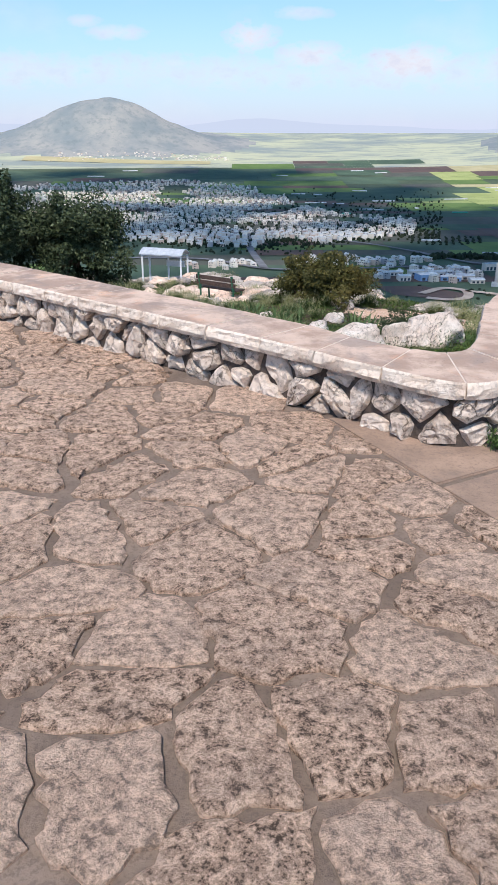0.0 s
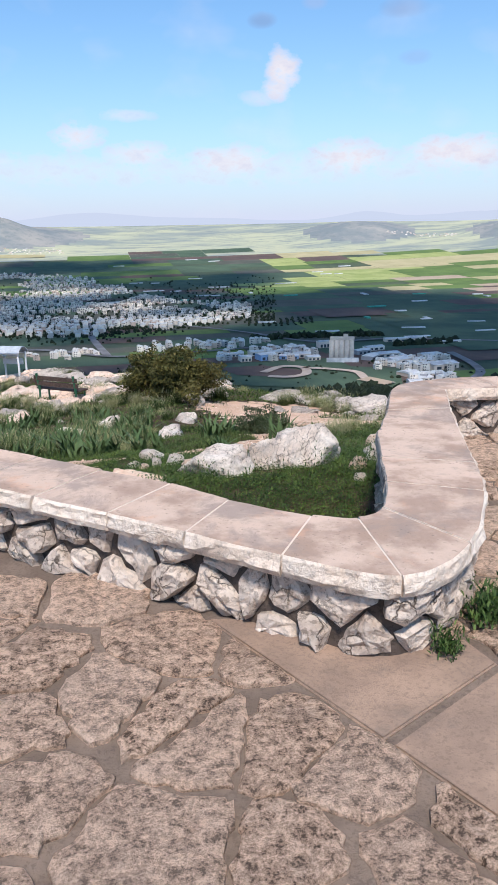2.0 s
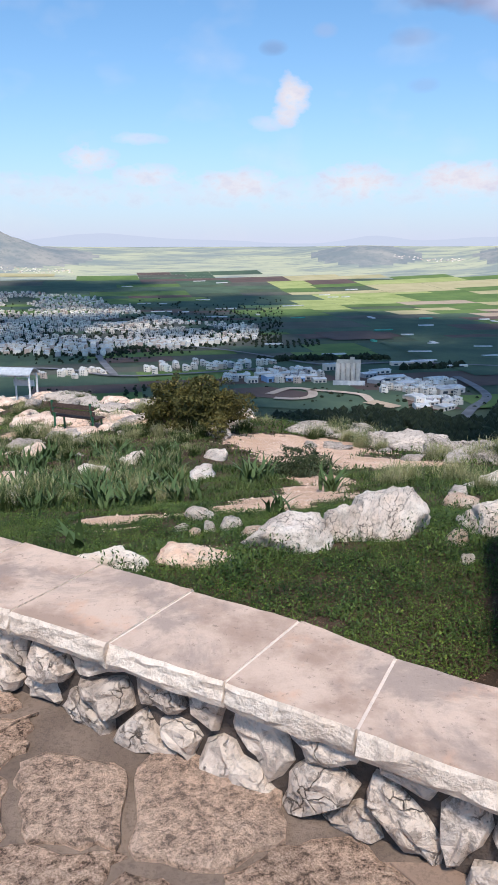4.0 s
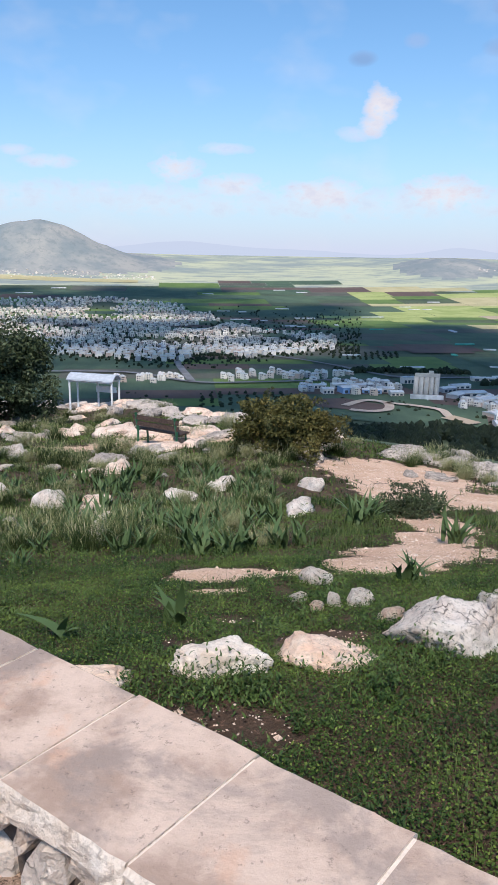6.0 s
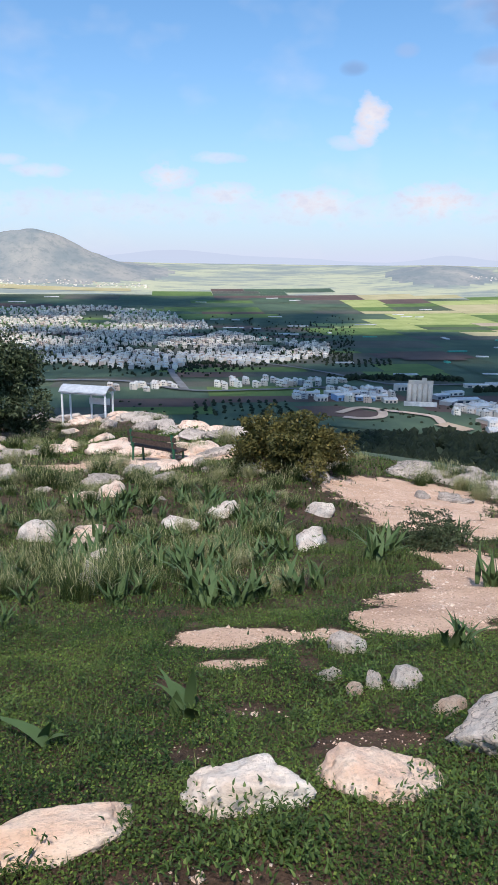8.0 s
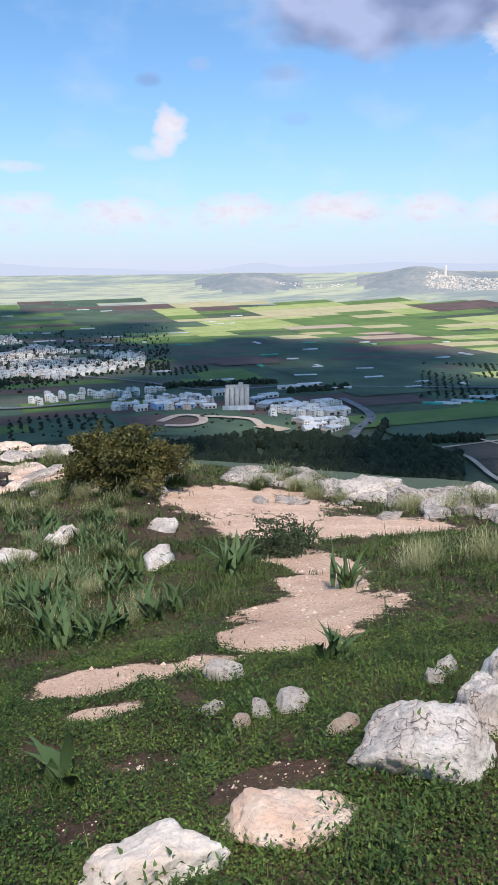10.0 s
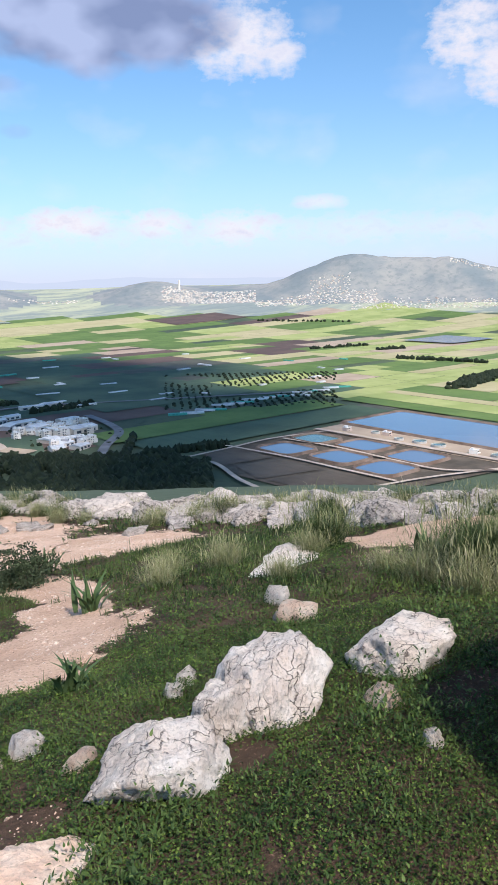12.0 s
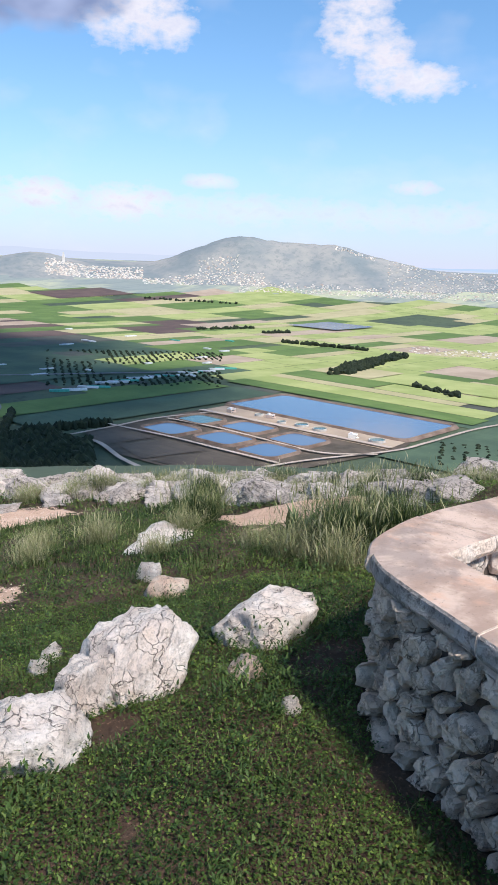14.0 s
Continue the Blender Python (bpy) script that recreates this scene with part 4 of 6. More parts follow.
def grassy(x, y):
    return bareness(x, y) < 0.35 + 0.2 * rs.rand() and not worn(x, y) and noise.noise((x * 1.5, y * 1.5, 40)) + 0.5 * noise.noise((x * 5, y * 5, 44)) > -0.66 + 0.15 * rs.rand()


# low clover: small tilted leaves
pts = np.concatenate([spots(320000, 0.8, 5.6, -36, 72, grassy), spots(120000, 5.6, 10.5, -24, 72, grassy)])
n = len(pts)
lump = np.array([0.5 + 0.5 * noise.noise((p[0] * 2.3, p[1] * 2.3, 60)) for p in pts])
pts[:, 2] += rs.uniform(0.0, 1.0, n) ** 1.5 * (0.015 + 0.11 * np.clip(lump - 0.2, 0, 1))
skirt = []
for ob in [o for o in scene.objects if o.name.split(".")[0] in ("rock", "stone") and o.location.y < 11]:
    wide = max(ob.scale.x, ob.scale.y) * 0.5
    for _ in range(int(900 * wide) + 60):
        t, rad = rs.uniform(0, 2 * np.pi), wide * rs.uniform(0.85, 1.25)
        x, y = ob.location.x + rad * math.cos(t), ob.location.y + rad * math.sin(t)
        if not inside(SOLID, x, y):
            skirt.append((x, y, ground_z(x, y) + rs.uniform(0, 1) ** 1.4 * 0.10 * (0.4 + rs.rand())))
pts = np.concatenate([pts, np.array(skirt)])
n = len(pts)
size = rs.uniform(0.003, 0.0092, n) * (1 + 0.5 * (np.hypot(pts[:, 0] - CX, pts[:, 1] - CY) > 5.6))
a, tl = rs.uniform(0, 2 * np.pi, n), rs.uniform(-0.7, 0.7, n)
u = np.stack([np.cos(a), np.sin(a), tl], 1) * size[:, None]
w = np.stack([-np.sin(a), np.cos(a), rs.uniform(-0.6, 0.6, n)], 1) * size[:, None] * 0.8
clover = quick("clover", np.stack([pts - u, pts - w, pts + u, pts + w], 1), 4, M_CLOVER)
tagged(clover, "dense low green clover and weeds covering the slope", "ground cover", kind="stuff")

# leafy herbs over the middle slope, in mounds
pts = spots(150000, 8.5, 30.0, -20, 71, lambda x, y: grassy(x, y) and math.hypot(x - CX, y - CY) < lerp_table(CREST_R, math.degrees(math.atan2(x - CX, y - CY))))
n = len(pts)
dist = np.hypot(pts[:, 0] - CX, pts[:, 1] - CY)
mound = np.array([0.5 + 0.5 * noise.noise((p[0] * 1.1, p[1] * 1.1, 64)) + 0.3 * noise.noise((p[0] * 3.2, p[1] * 3.2, 66)) for p in pts])
pts[:, 2] += rs.uniform(0.0, 1.0, n) ** 1.3 * (0.02 + 0.30 * np.clip(mound - 0.35, 0, 1))
size = rs.uniform(0.010, 0.024, n) * (0.55 + dist / 13)
a = rs.uniform(0, 2 * np.pi, n)
u = np.stack([np.cos(a), np.sin(a), rs.uniform(-0.2, 1.1, n)], 1) * size[:, None]
w = np.stack([-np.sin(a), np.cos(a), rs.uniform(-0.5, 0.5, n)], 1) * size[:, None] * 0.42
tagged(quick("herbs", np.stack([pts - u, pts - w, pts + u, pts + w], 1), 4, M_CLOVER), "mounds of dark green leafy herbs between the rocks", "ground cover", kind="stuff")

# short grass among it, and the rougher grass further down
p1 = spots(24000, 0.8, 6.0, -40, 72, grassy)
def clumpy(x, y):
    return grassy(x, y) and noise.noise((x * 0.9, y * 0.9, 71)) + 0.6 * noise.noise((x * 2.6, y * 2.6, 75)) > -0.12 + 0.3 * rs.rand()


p2 = spots(80000, 6.0, 12.0, -24, 72, clumpy)
p3 = spots(120000, 12.0, 44.0, -20, 45, lambda x, y: clumpy(x, y) and math.hypot(x - CX, y - CY) < 1.02 * lerp_table(CREST_R, math.degrees(math.atan2(x - CX, y - CY))))
rows = [blades(p1, rs.uniform(0.03, 0.10, len(p1)), rs.uniform(0.002, 0.0045, len(p1)), rs.uniform(0.2, 0.9, len(p1)), rs),
        blades(p2, rs.uniform(0.04, 0.14, len(p2)), rs.uniform(0.004, 0.010, len(p2)), rs.uniform(0.2, 0.8, len(p2)), rs),
        blades(p3, rs.uniform(0.06, 0.20, len(p3)), rs.uniform(0.010, 0.018, len(p3)), rs.uniform(0.2, 0.7, len(p3)), rs)]
grass = new("grass", strips("grass", np.concatenate(rows), M_BLADE))
tagged(grass, "green uneven meadow grass between rocks on the hillside", "grass", kind="stuff")


def tuft_kind(n, height, spread, mat, seed, width):
    """One tuft: blades and its seed heads in one mesh."""
    r = np.random.RandomState(seed)
    q = r.normal(0, spread, (n, 2))
    base = np.stack([q[:, 0], q[:, 1], np.full(n, -0.03)], 1)
    b = blades(base, r.uniform(0.45, 1.0, n) * height, r.uniform(0.6, 1.2, n) * width, r.uniform(0.15, 1.05, n), r, 4)
    m = n // 6
    tips = b[:m, 3, 0] * 0.985
    p = blades(tips, np.full(m, height * 0.24), np.full(m, width * 1.25), r.uniform(0.2, 0.9, m), r, 4, 1.0)
    me = strips("grass_tuft", np.concatenate([b, p]), mat)
    me.materials.append(M_DRY)
    me.polygons.foreach_set("material_index", np.repeat(np.arange(n + m) >= n, 3).astype(np.int32))
    return me


tall = [tuft_kind(950, 0.60, 0.10, M_BLADE, 30 + k, 0.0036) for k in range(4)]
dry = [tuft_kind(700, 0.5, 0.10, M_DRY, 50 + k, 0.0036) for k in range(3)]


def tuft(x, y, s, kinds, label):
    e = new("grass_tuft", rng.choice(kinds))
    e.matrix_basis = pose(x, y, ground_z(x, y), 0, 0, rng.uniform(0, 360)) @ Matrix.Diagonal((s, s, s, 1))
    tagged(e, label, "grass", "tall grass tufts")


FEATHER = "tall feathery grass tuft with pale seed heads among rocks"
for x, y, s in ((4.75, 8.5, 1.15), (4.3, 8.25, 0.9), (5.1, 8.9, 1.1), (5.5, 8.7, 1.0), (5.4, 11.0, 1.1), (5.9, 11.4, 1.0), (4.4, 11.6, 0.9), (5.0, 10.8, 0.8), (3.9, 12.0, 0.8), (3.5, 11.6, 0.7), (4.1, 10.3, 0.6), (4.6, 9.4, 0.6), (5.2, 8.2, 1.1), (4.5, 8.9, 0.9)):
    tuft(x, y, s, tall if s > 1.05 else dry, FEATHER)
for k in range(92):
    az = rng.uniform(14, 70)
    r = lerp_table(CREST_R, az) * rng.uniform(0.78, 0.97)
    tuft(CX + r * math.sin(radians(az)), CY + r * math.cos(radians(az)), rng.uniform(0.5, 1.0), dry if k % 3 else tall, "yellowing feather grass tuft on the rocky crest")
for k in range(150):
    az, r = rng.uniform(-20, 10), rng.uniform(6.4, 17)
    x, y = CX + r * math.sin(radians(az)), CY + r * math.cos(radians(az))
    if bareness(x, y) < 0.3:
        tuft(x, y, rng.uniform(0.3, 0.75), tall if k % 4 else dry, "green grass tuft leaning on the stony slope")
for k in range(46):
    az, r = rng.uniform(-18, 15), rng.uniform(15, 38)
    if r < lerp_table(CREST_R, az):
        tuft(CX + r * math.sin(radians(az)), CY + r * math.cos(radians(az)), rng.uniform(0.7, 1.2), dry if k % 2 else tall, "dry grass tuft between limestone slabs on the knoll")


def squill(x, y, s, n, label, flop=0.7, seed=0, wide=1.0):
    """A rosette of broad strap leaves."""
    r = np.random.RandomState(seed)
    e = new("squill_plant")
    for k in range(n):
        base = np.array([[r.normal(0, 0.05), r.normal(0, 0.05), -0.01]])
        rows = blades(base, np.array([r.uniform(0.20, 0.42)]), np.array([r.uniform(0.020, 0.036) * wide]), np.array([r.uniform(0.15, flop + 0.15)]), r, 6, 1.1, 1.2)
        lf = new("leaf", strips("leaf", rows, M_SQUILL))
        lf.parent = e
    e.matrix_basis = pose(x, y, ground_z(x, y)) @ Matrix.Diagonal((s, s, s, 1))
    tagged(e, label, "plant", "broad-leaved bulbs")


BULB = "broad-leaved green bulb plant with arching strap leaves in grass"
for k, (x, y, s, n) in enumerate(((1.9, 13.0, 1.5, 16), (2.2, 13.6, 1.2, 12), (2.62, 11.5, 1.15, 15), (1.40, 9.3, 0.9, 11), (0.02, 11.0, 1.1, 13), (0.25, 11.2, 1.0, 12), (-0.3, 10.9, 1.0, 11), (0.6, 11.5, 1.2, 13), (0.9, 11.8, 1.0, 10), (-0.9, 11.6, 0.9, 11),
                                  (-1.3, 12.6, 1.1, 12), (-0.7, 13.0, 1.1, 12), (0.1, 13.2, 1.2, 13), (0.8, 13.4, 1.1, 12), (-2.0, 14.0, 1.2, 12), (1.0, 15.3, 1.2, 12), (-1.9, 11.3, 0.9, 10), (-2.6, 12.4, 1.0, 10), (3.4, 14.2, 1.0, 10), (5.3, 9.5, 1.0, 10))):
    squill(x, y, s, n + 6, BULB, seed=k + 3)
for k in range(78):
    az, r = rng.uniform(-18, 8), rng.uniform(5.6, 13)
    x, y = pol(az, r)
    if bareness(x, y) < 0.2:
        squill(x, y, rng.uniform(0.7, 1.45), rng.randrange(12, 22), BULB, seed=100 + k)
squill(-0.50, 8.50, 1.0, 6, "low plant with six wide blue-green leaves lying in clover", 1.0, 77, 2.0)
squill(-1.2, 8.1, 0.8, 3, "wide fallen leaf plant in short grass", 1.1, 78, 1.9)
# small leafy weeds in the lawn
weed_rows = []
for k in range(800):
    az, r = rng.uniform(-34, 70), 1.0 + 8.5 * rng.random() ** 0.8
    x, y = pol(az, r)
    if inside(SOLID, x, y) or bareness(x, y) > 0.3 or worn(x, y):
        continue
    nn, wide = rng.randrange(25, 80), rng.uniform(0.03, 0.09)
    base = np.stack([x + rs.normal(0, wide, nn), y + rs.normal(0, wide, nn), ground_z(x, y) + np.abs(rs.normal(0, wide * 0.8, nn))], 1)
    weed_rows.append(blades(base, rs.uniform(0.012, 0.032, nn), rs.uniform(0.004, 0.008, nn), rs.uniform(0.5, 1.5, nn), rs, 4, 1.2))
for x, y, nn, wide in ((-0.42, 7.12, 420, 0.12), (-0.12, 7.18, 300, 0.09), (0.62, 7.25, 320, 0.10), (0.95, 7.45, 260, 0.09), (2.35, 7.25, 500, 0.16), (3.25, 7.55, 420, 0.14), (2.05, 7.35, 260, 0.10), (3.0, 7.05, 420, 0.15), (3.5, 8.0, 420, 0.16), (2.4, 8.3, 320, 0.12)):
    base = np.stack([x + rs.normal(0, wide, nn), y + rs.normal(0, wide, nn), ground_z(x, y) + np.abs(rs.normal(0, wide * 0.9, nn))], 1)
    weed_rows.append(blades(base, rs.uniform(0.014, 0.036, nn), rs.uniform(0.004, 0.009, nn), rs.uniform(0.4, 1.4, nn), rs, 4, 1.2))
tagged(new("lawn_weeds", strips("lawn_weeds", np.concatenate(weed_rows), M_WEED)), "low leafy weeds scattered through the clover", "weeds", kind="stuff")
# weeds at the wall's foot
for x, y, s in ((1.60, 3.90, 0.42), (1.34, 3.72, 0.30), (1.70, 4.0, 0.3)):
    e = new("weed")
    r = np.random.RandomState(int(x * 100))
    nn = 420
    base = np.stack([r.normal(0, 0.10, nn), r.normal(0, 0.10, nn), np.abs(r.normal(0, 0.16, nn))], 1)
    lf = new("leaves", strips("leaves", blades(base, r.uniform(0.05, 0.11, nn), r.uniform(0.012, 0.022, nn), r.uniform(0.4, 1.2, nn), r, 3, 0.8), M_WEED))
    lf.parent = e
    e.matrix_basis = pose(x, y, 0.01) @ Matrix.Diagonal((s, s, s, 1))
    tagged(e, "small green weed growing from the foot of the wall", "plant", "weeds at the wall")


def limb(bm, a, b, r0, r1, seg=6):
    d = (b - a).normalized()
    u = d.orthogonal().normalized()
    w = d.cross(u)
    ra = [bm.verts.new(a + (u * math.cos(t) + w * math.sin(t)) * r0) for t in [k * 2 * math.pi / seg for k in range(seg)]]
    rb = [bm.verts.new(b + (u * math.cos(t) + w * math.sin(t)) * r1) for t in [k * 2 * math.pi / seg for k in range(seg)]]
    for k in range(seg):
        bm.faces.new((ra[k], ra[(k + 1) % seg], rb[(k + 1) % seg], rb[k]))


def woody(name, x, y, height, width, stems, leaves, leaf, mat, label, category, seed, low=0.1):
    r = random.Random(seed)
    e = new(name)
    bm = bmesh.new()
    tips = []

    def grow(a, d, length, rad, depth):
        b = a + d * length
        limb(bm, a, b, rad, rad * 0.68)
        tips.append((b, depth))
        if depth == 0:
            return
        for _ in range(3):
            nd = (d + Vector((r.uniform(-1, 1), r.uniform(-1, 1), r.uniform(-0.25, 0.7))) * 0.75).normalized()
            grow(b, nd, length * r.uniform(0.55, 0.85), rad * 0.62, depth - 1)

    for _ in range(stems):
        d = Vector((r.uniform(-1, 1) * width / height * 0.6, r.uniform(-1, 1) * width / height * 0.6, 1)).normalized()
        grow(Vector((r.uniform(-0.1, 0.1), r.uniform(-0.1, 0.1), -0.15)), d, height * 0.34, height * 0.028, 3)
    part("trunk", bm, M_BARK, e)
    q = np.random.RandomState(seed)
    ends = np.array([t[0] for t in tips if t[1] <= 1])
    c = ends[q.randint(0, len(ends), leaves)] + q.normal(0, 1, (leaves, 3)) * np.array([width, width, height]) * 0.060
    c = c[c[:, 2] > low * height]
    fill = q.normal(0, 1, (leaves, 3))
    fill /= np.linalg.norm(fill, axis=1)[:, None]
    bulge = np.array([0.85 + 0.8 * noise.noise(Vector(p) * 2.2 + Vector((seed, 0, 0))) for p in fill])
    fill *= (bulge * q.uniform(0.55, 1.0, leaves) ** 0.5)[:, None]
    fill = fill * np.array([width / 2, width / 2, height * 0.46]) + np.array([0, 0, height * (0.5 + low)])
    keepf = np.array([noise.noise(Vector(p) * (5.0 / width) + Vector((0, seed, 0))) > -0.18 for p in fill])
    c = np.concatenate([c[: leaves // 2], fill[keepf]])
    c = c[c[:, 2] > 0.02]
    m = len(c)
    a = q.normal(0, 1, (m, 3))
    a /= np.linalg.norm(a, axis=1)[:, None]
    b = np.cross(a, q.normal(0, 1, (m, 3)))
    b /= np.linalg.norm(b, axis=1)[:, None]
    sz = q.uniform(0.6, 1.3, m)[:, None] * leaf
    crown = quick("crown", np.stack([c - a * sz, c - b * sz * 0.45, c + a * sz, c + b * sz * 0.45], 1), 4, mat)
    crown.parent = e
    e.location = (x, y, ground_z(x, y) - 0.10 * height)
    tagged(e, label, category)


woody("shrub", 2.1, 20.6, 1.5, 2.5, 9, 22000, 0.045, M_SHRUB, "round dark olive-brown shrub on the edge of the slope", "bush", 5, 0.05)
woody("oak_tree", -7.6, 34.0, 4.4, 4.8, 4, 34000, 0.085, M_OLIVE, "dense dark evergreen oak at the edge of the knoll", "tree", 6, 0.05)
woody("oak_tree", -11.4, 33.0, 5.6, 5.4, 4, 34000, 0.09, M_OLIVE, "tall dark evergreen oak beside a smaller one", "tree", 9, 0.05)
woody("shrub", 2.9, 13.9, 0.55, 1.1, 8, 7000, 0.02, M_OLIVE, "low dense dark shrub beside the worn path", "bush", 16, 0.0)

# ---------------------------------------------------------------- bench and shelter on the knoll
def bench(az, r, turn):
    x, y = CX + r * math.sin(radians(az)), CY + r * math.cos(radians(az))
    e = new("bench")
    for k in range(3):
        part("seat_slat", box_data(-0.8, -0.22 + k * 0.15, 0.43, 0.8, -0.09 + k * 0.15, 0.47, 0.006), M_SLAT, e)
    for k in range(2):
        part("back_slat", box_data(-0.8, 0.25 + k * 0.03, 0.56 + k * 0.17, 0.8, 0.285 + k * 0.03, 0.69 + k * 0.17, 0.006), M_SLAT, e)
    for sx in (-0.68, 0.68):
        bm = bmesh.new()
        limb(bm, Vector((sx, -0.24, -0.3)), Vector((sx, -0.18, 0.43)), 0.035, 0.03)
        limb(bm, Vector((sx, 0.24, -0.3)), Vector((sx, 0.22, 0.43)), 0.035, 0.03)
        limb(bm, Vector((sx, 0.22, 0.43)), Vector((sx, 0.31, 0.92)), 0.045, 0.04)
        limb(bm, Vector((sx, -0.24, 0.42)), Vector((sx, 0.24, 0.42)), 0.03, 0.03)
        part("end_frame", bm, M_GREENPAINT, e, "dark green painted iron frame")
    e.matrix_basis = pose(x, y, ground_z(x, y) - 0.06, 0, 0, turn)
    tagged(e, "park bench with dark slats and green iron frame on rock", "bench")


bench(-1.2, 19.5, 143)


def shelter(az, r, turn):
    x, y = CX + r * math.sin(radians(az)), CY + r * math.cos(radians(az))
    e = new("shelter")
    for px, py in ((-1.3, -0.45), (1.3, -0.45), (-1.3, 0.45), (1.3, 0.45), (0.0, 0.45)):
        part("post", box_data(px - 0.045, py - 0.045, -0.4, px + 0.045, py + 0.045, 1.62, 0.01), M_WHITE, e)
    bm = bmesh.new()
    n = 8
    vs = []
    for k in range(n + 1):
        t = k / n
        z = 1.60 + 0.32 * math.sin(math.pi * t)
        yy = -0.6 + 1.2 * t
        vs.append([bm.verts.new((sx, yy, z + dz)) for sx in (-1.42, 1.42) for dz in (0.0, 0.05)])
    for a, b in zip(vs, vs[1:]):
        bm.faces.new((a[0], b[0], b[2], a[2]))
        bm.faces.new((a[1], a[3], b[3], b[1]))
        bm.faces.new((a[0], a[1], b[1], b[0]))
        bm.faces.new((a[2], b[2], b[3], a[3]))
    part("roof", bm, M_TIN, e, "curved pale sheet roof")
    part("rail", box_data(-1.3, -0.48, 1.5, 1.3, -0.42, 1.58, 0.01), M_WHITE, e)
    part("rail", box_data(-1.3, 0.42, 1.5, 1.3, 0.48, 1.58, 0.01), M_WHITE, e)
    part("panel", box_data(-0.1, 0.40, 0.85, 1.15, 0.44, 1.2, 0.005), M_WHITE, e, "white information board")
    e.matrix_basis = pose(x, y, ground_z(x, y) + 0.05, 0, 0, turn)
    tagged(e, "white steel viewing shelter with curved roof on the knoll", "shelter")


shelter(-6.35, 41.5, -22)


# ---------------------------------------------------------------- the valley
def plain_z(x, y):
    dx, dy = x - CX, y - CY
    r = math.hypot(dx, dy)
    return far_z(math.degrees(math.atan2(dx, dy)), r) if r > 2500 else -200.0


def draped(name, rects, mat, lift, step=110.0):
    """Rectangles of land laid on the plain, each one grid."""
    verts, faces = [], []
    for x0, y0, x1, y1 in rects:
        nx, ny = max(1, math.ceil((x1 - x0) / step)), max(1, math.ceil((y1 - y0) / step))
        o = len(verts)
        for j in range(ny + 1):
            for i in range(nx + 1):
                x, y = x0 + (x1 - x0) * i / nx, y0 + (y1 - y0) * j / ny
                verts.append((x, y, plain_z(x, y) + lift))
        for j in range(ny):
            for i in range(nx):
                a = o + j * (nx + 1) + i
                faces.append((a, a + 1, a + nx + 2, a + nx + 1))
    return mesh_ob(name, verts, faces, mat)


rng = random.Random(12)
plots = {}


def crop(x, y):
    r, az = math.hypot(x, y), math.degrees(math.atan2(x, y))
    # cloud shade is put into the choice: pale crops in sun, dark elsewhere
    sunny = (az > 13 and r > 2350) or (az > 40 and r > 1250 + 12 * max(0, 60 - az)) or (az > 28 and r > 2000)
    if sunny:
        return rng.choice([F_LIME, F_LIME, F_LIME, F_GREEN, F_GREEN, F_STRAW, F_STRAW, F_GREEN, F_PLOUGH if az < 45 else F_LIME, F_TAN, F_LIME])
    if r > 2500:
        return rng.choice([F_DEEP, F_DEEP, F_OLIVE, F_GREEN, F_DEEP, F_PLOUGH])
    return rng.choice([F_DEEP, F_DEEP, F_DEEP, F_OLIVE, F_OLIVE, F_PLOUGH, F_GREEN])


def divide(x0, y0, x1, y1):
    w, d = x1 - x0, y1 - y0
    r = math.hypot((x0 + x1) / 2, (y0 + y1) / 2)
    limit = 85 + 0.045 * r
    if max(w / 2, d) > 0.75 * limit * rng.uniform(0.7, 1.6):
        t = rng.uniform(0.35, 0.65)
        if w / 2.4 > d:
            divide(x0, y0, x0 + w * t, y1)
            divide(x0 + w * t, y0, x1, y1)
        else:
            divide(x0, y0, x1, y0 + d * t)
            divide(x0, y0 + d * t, x1, y1)
        return
    x, y = (x0 + x1) / 2, (y0 + y1) / 2
    az, r = math.degrees(math.atan2(x, y)), math.hypot(x, y)
    if not (-26 < az < 80 and 960 < r < (3580 + 300 * min(1.0, max(0.0, (az + 1) / 6)) if az < 12 else 3700)) or rng.random() < 0.08:
        return
    if 420 < x < 940 and 420 < y < 770:
        return
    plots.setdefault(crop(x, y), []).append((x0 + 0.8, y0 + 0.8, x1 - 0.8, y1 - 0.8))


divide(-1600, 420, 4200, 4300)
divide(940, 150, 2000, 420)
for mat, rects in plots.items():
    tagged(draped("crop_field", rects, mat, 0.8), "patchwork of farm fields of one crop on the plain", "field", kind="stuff")

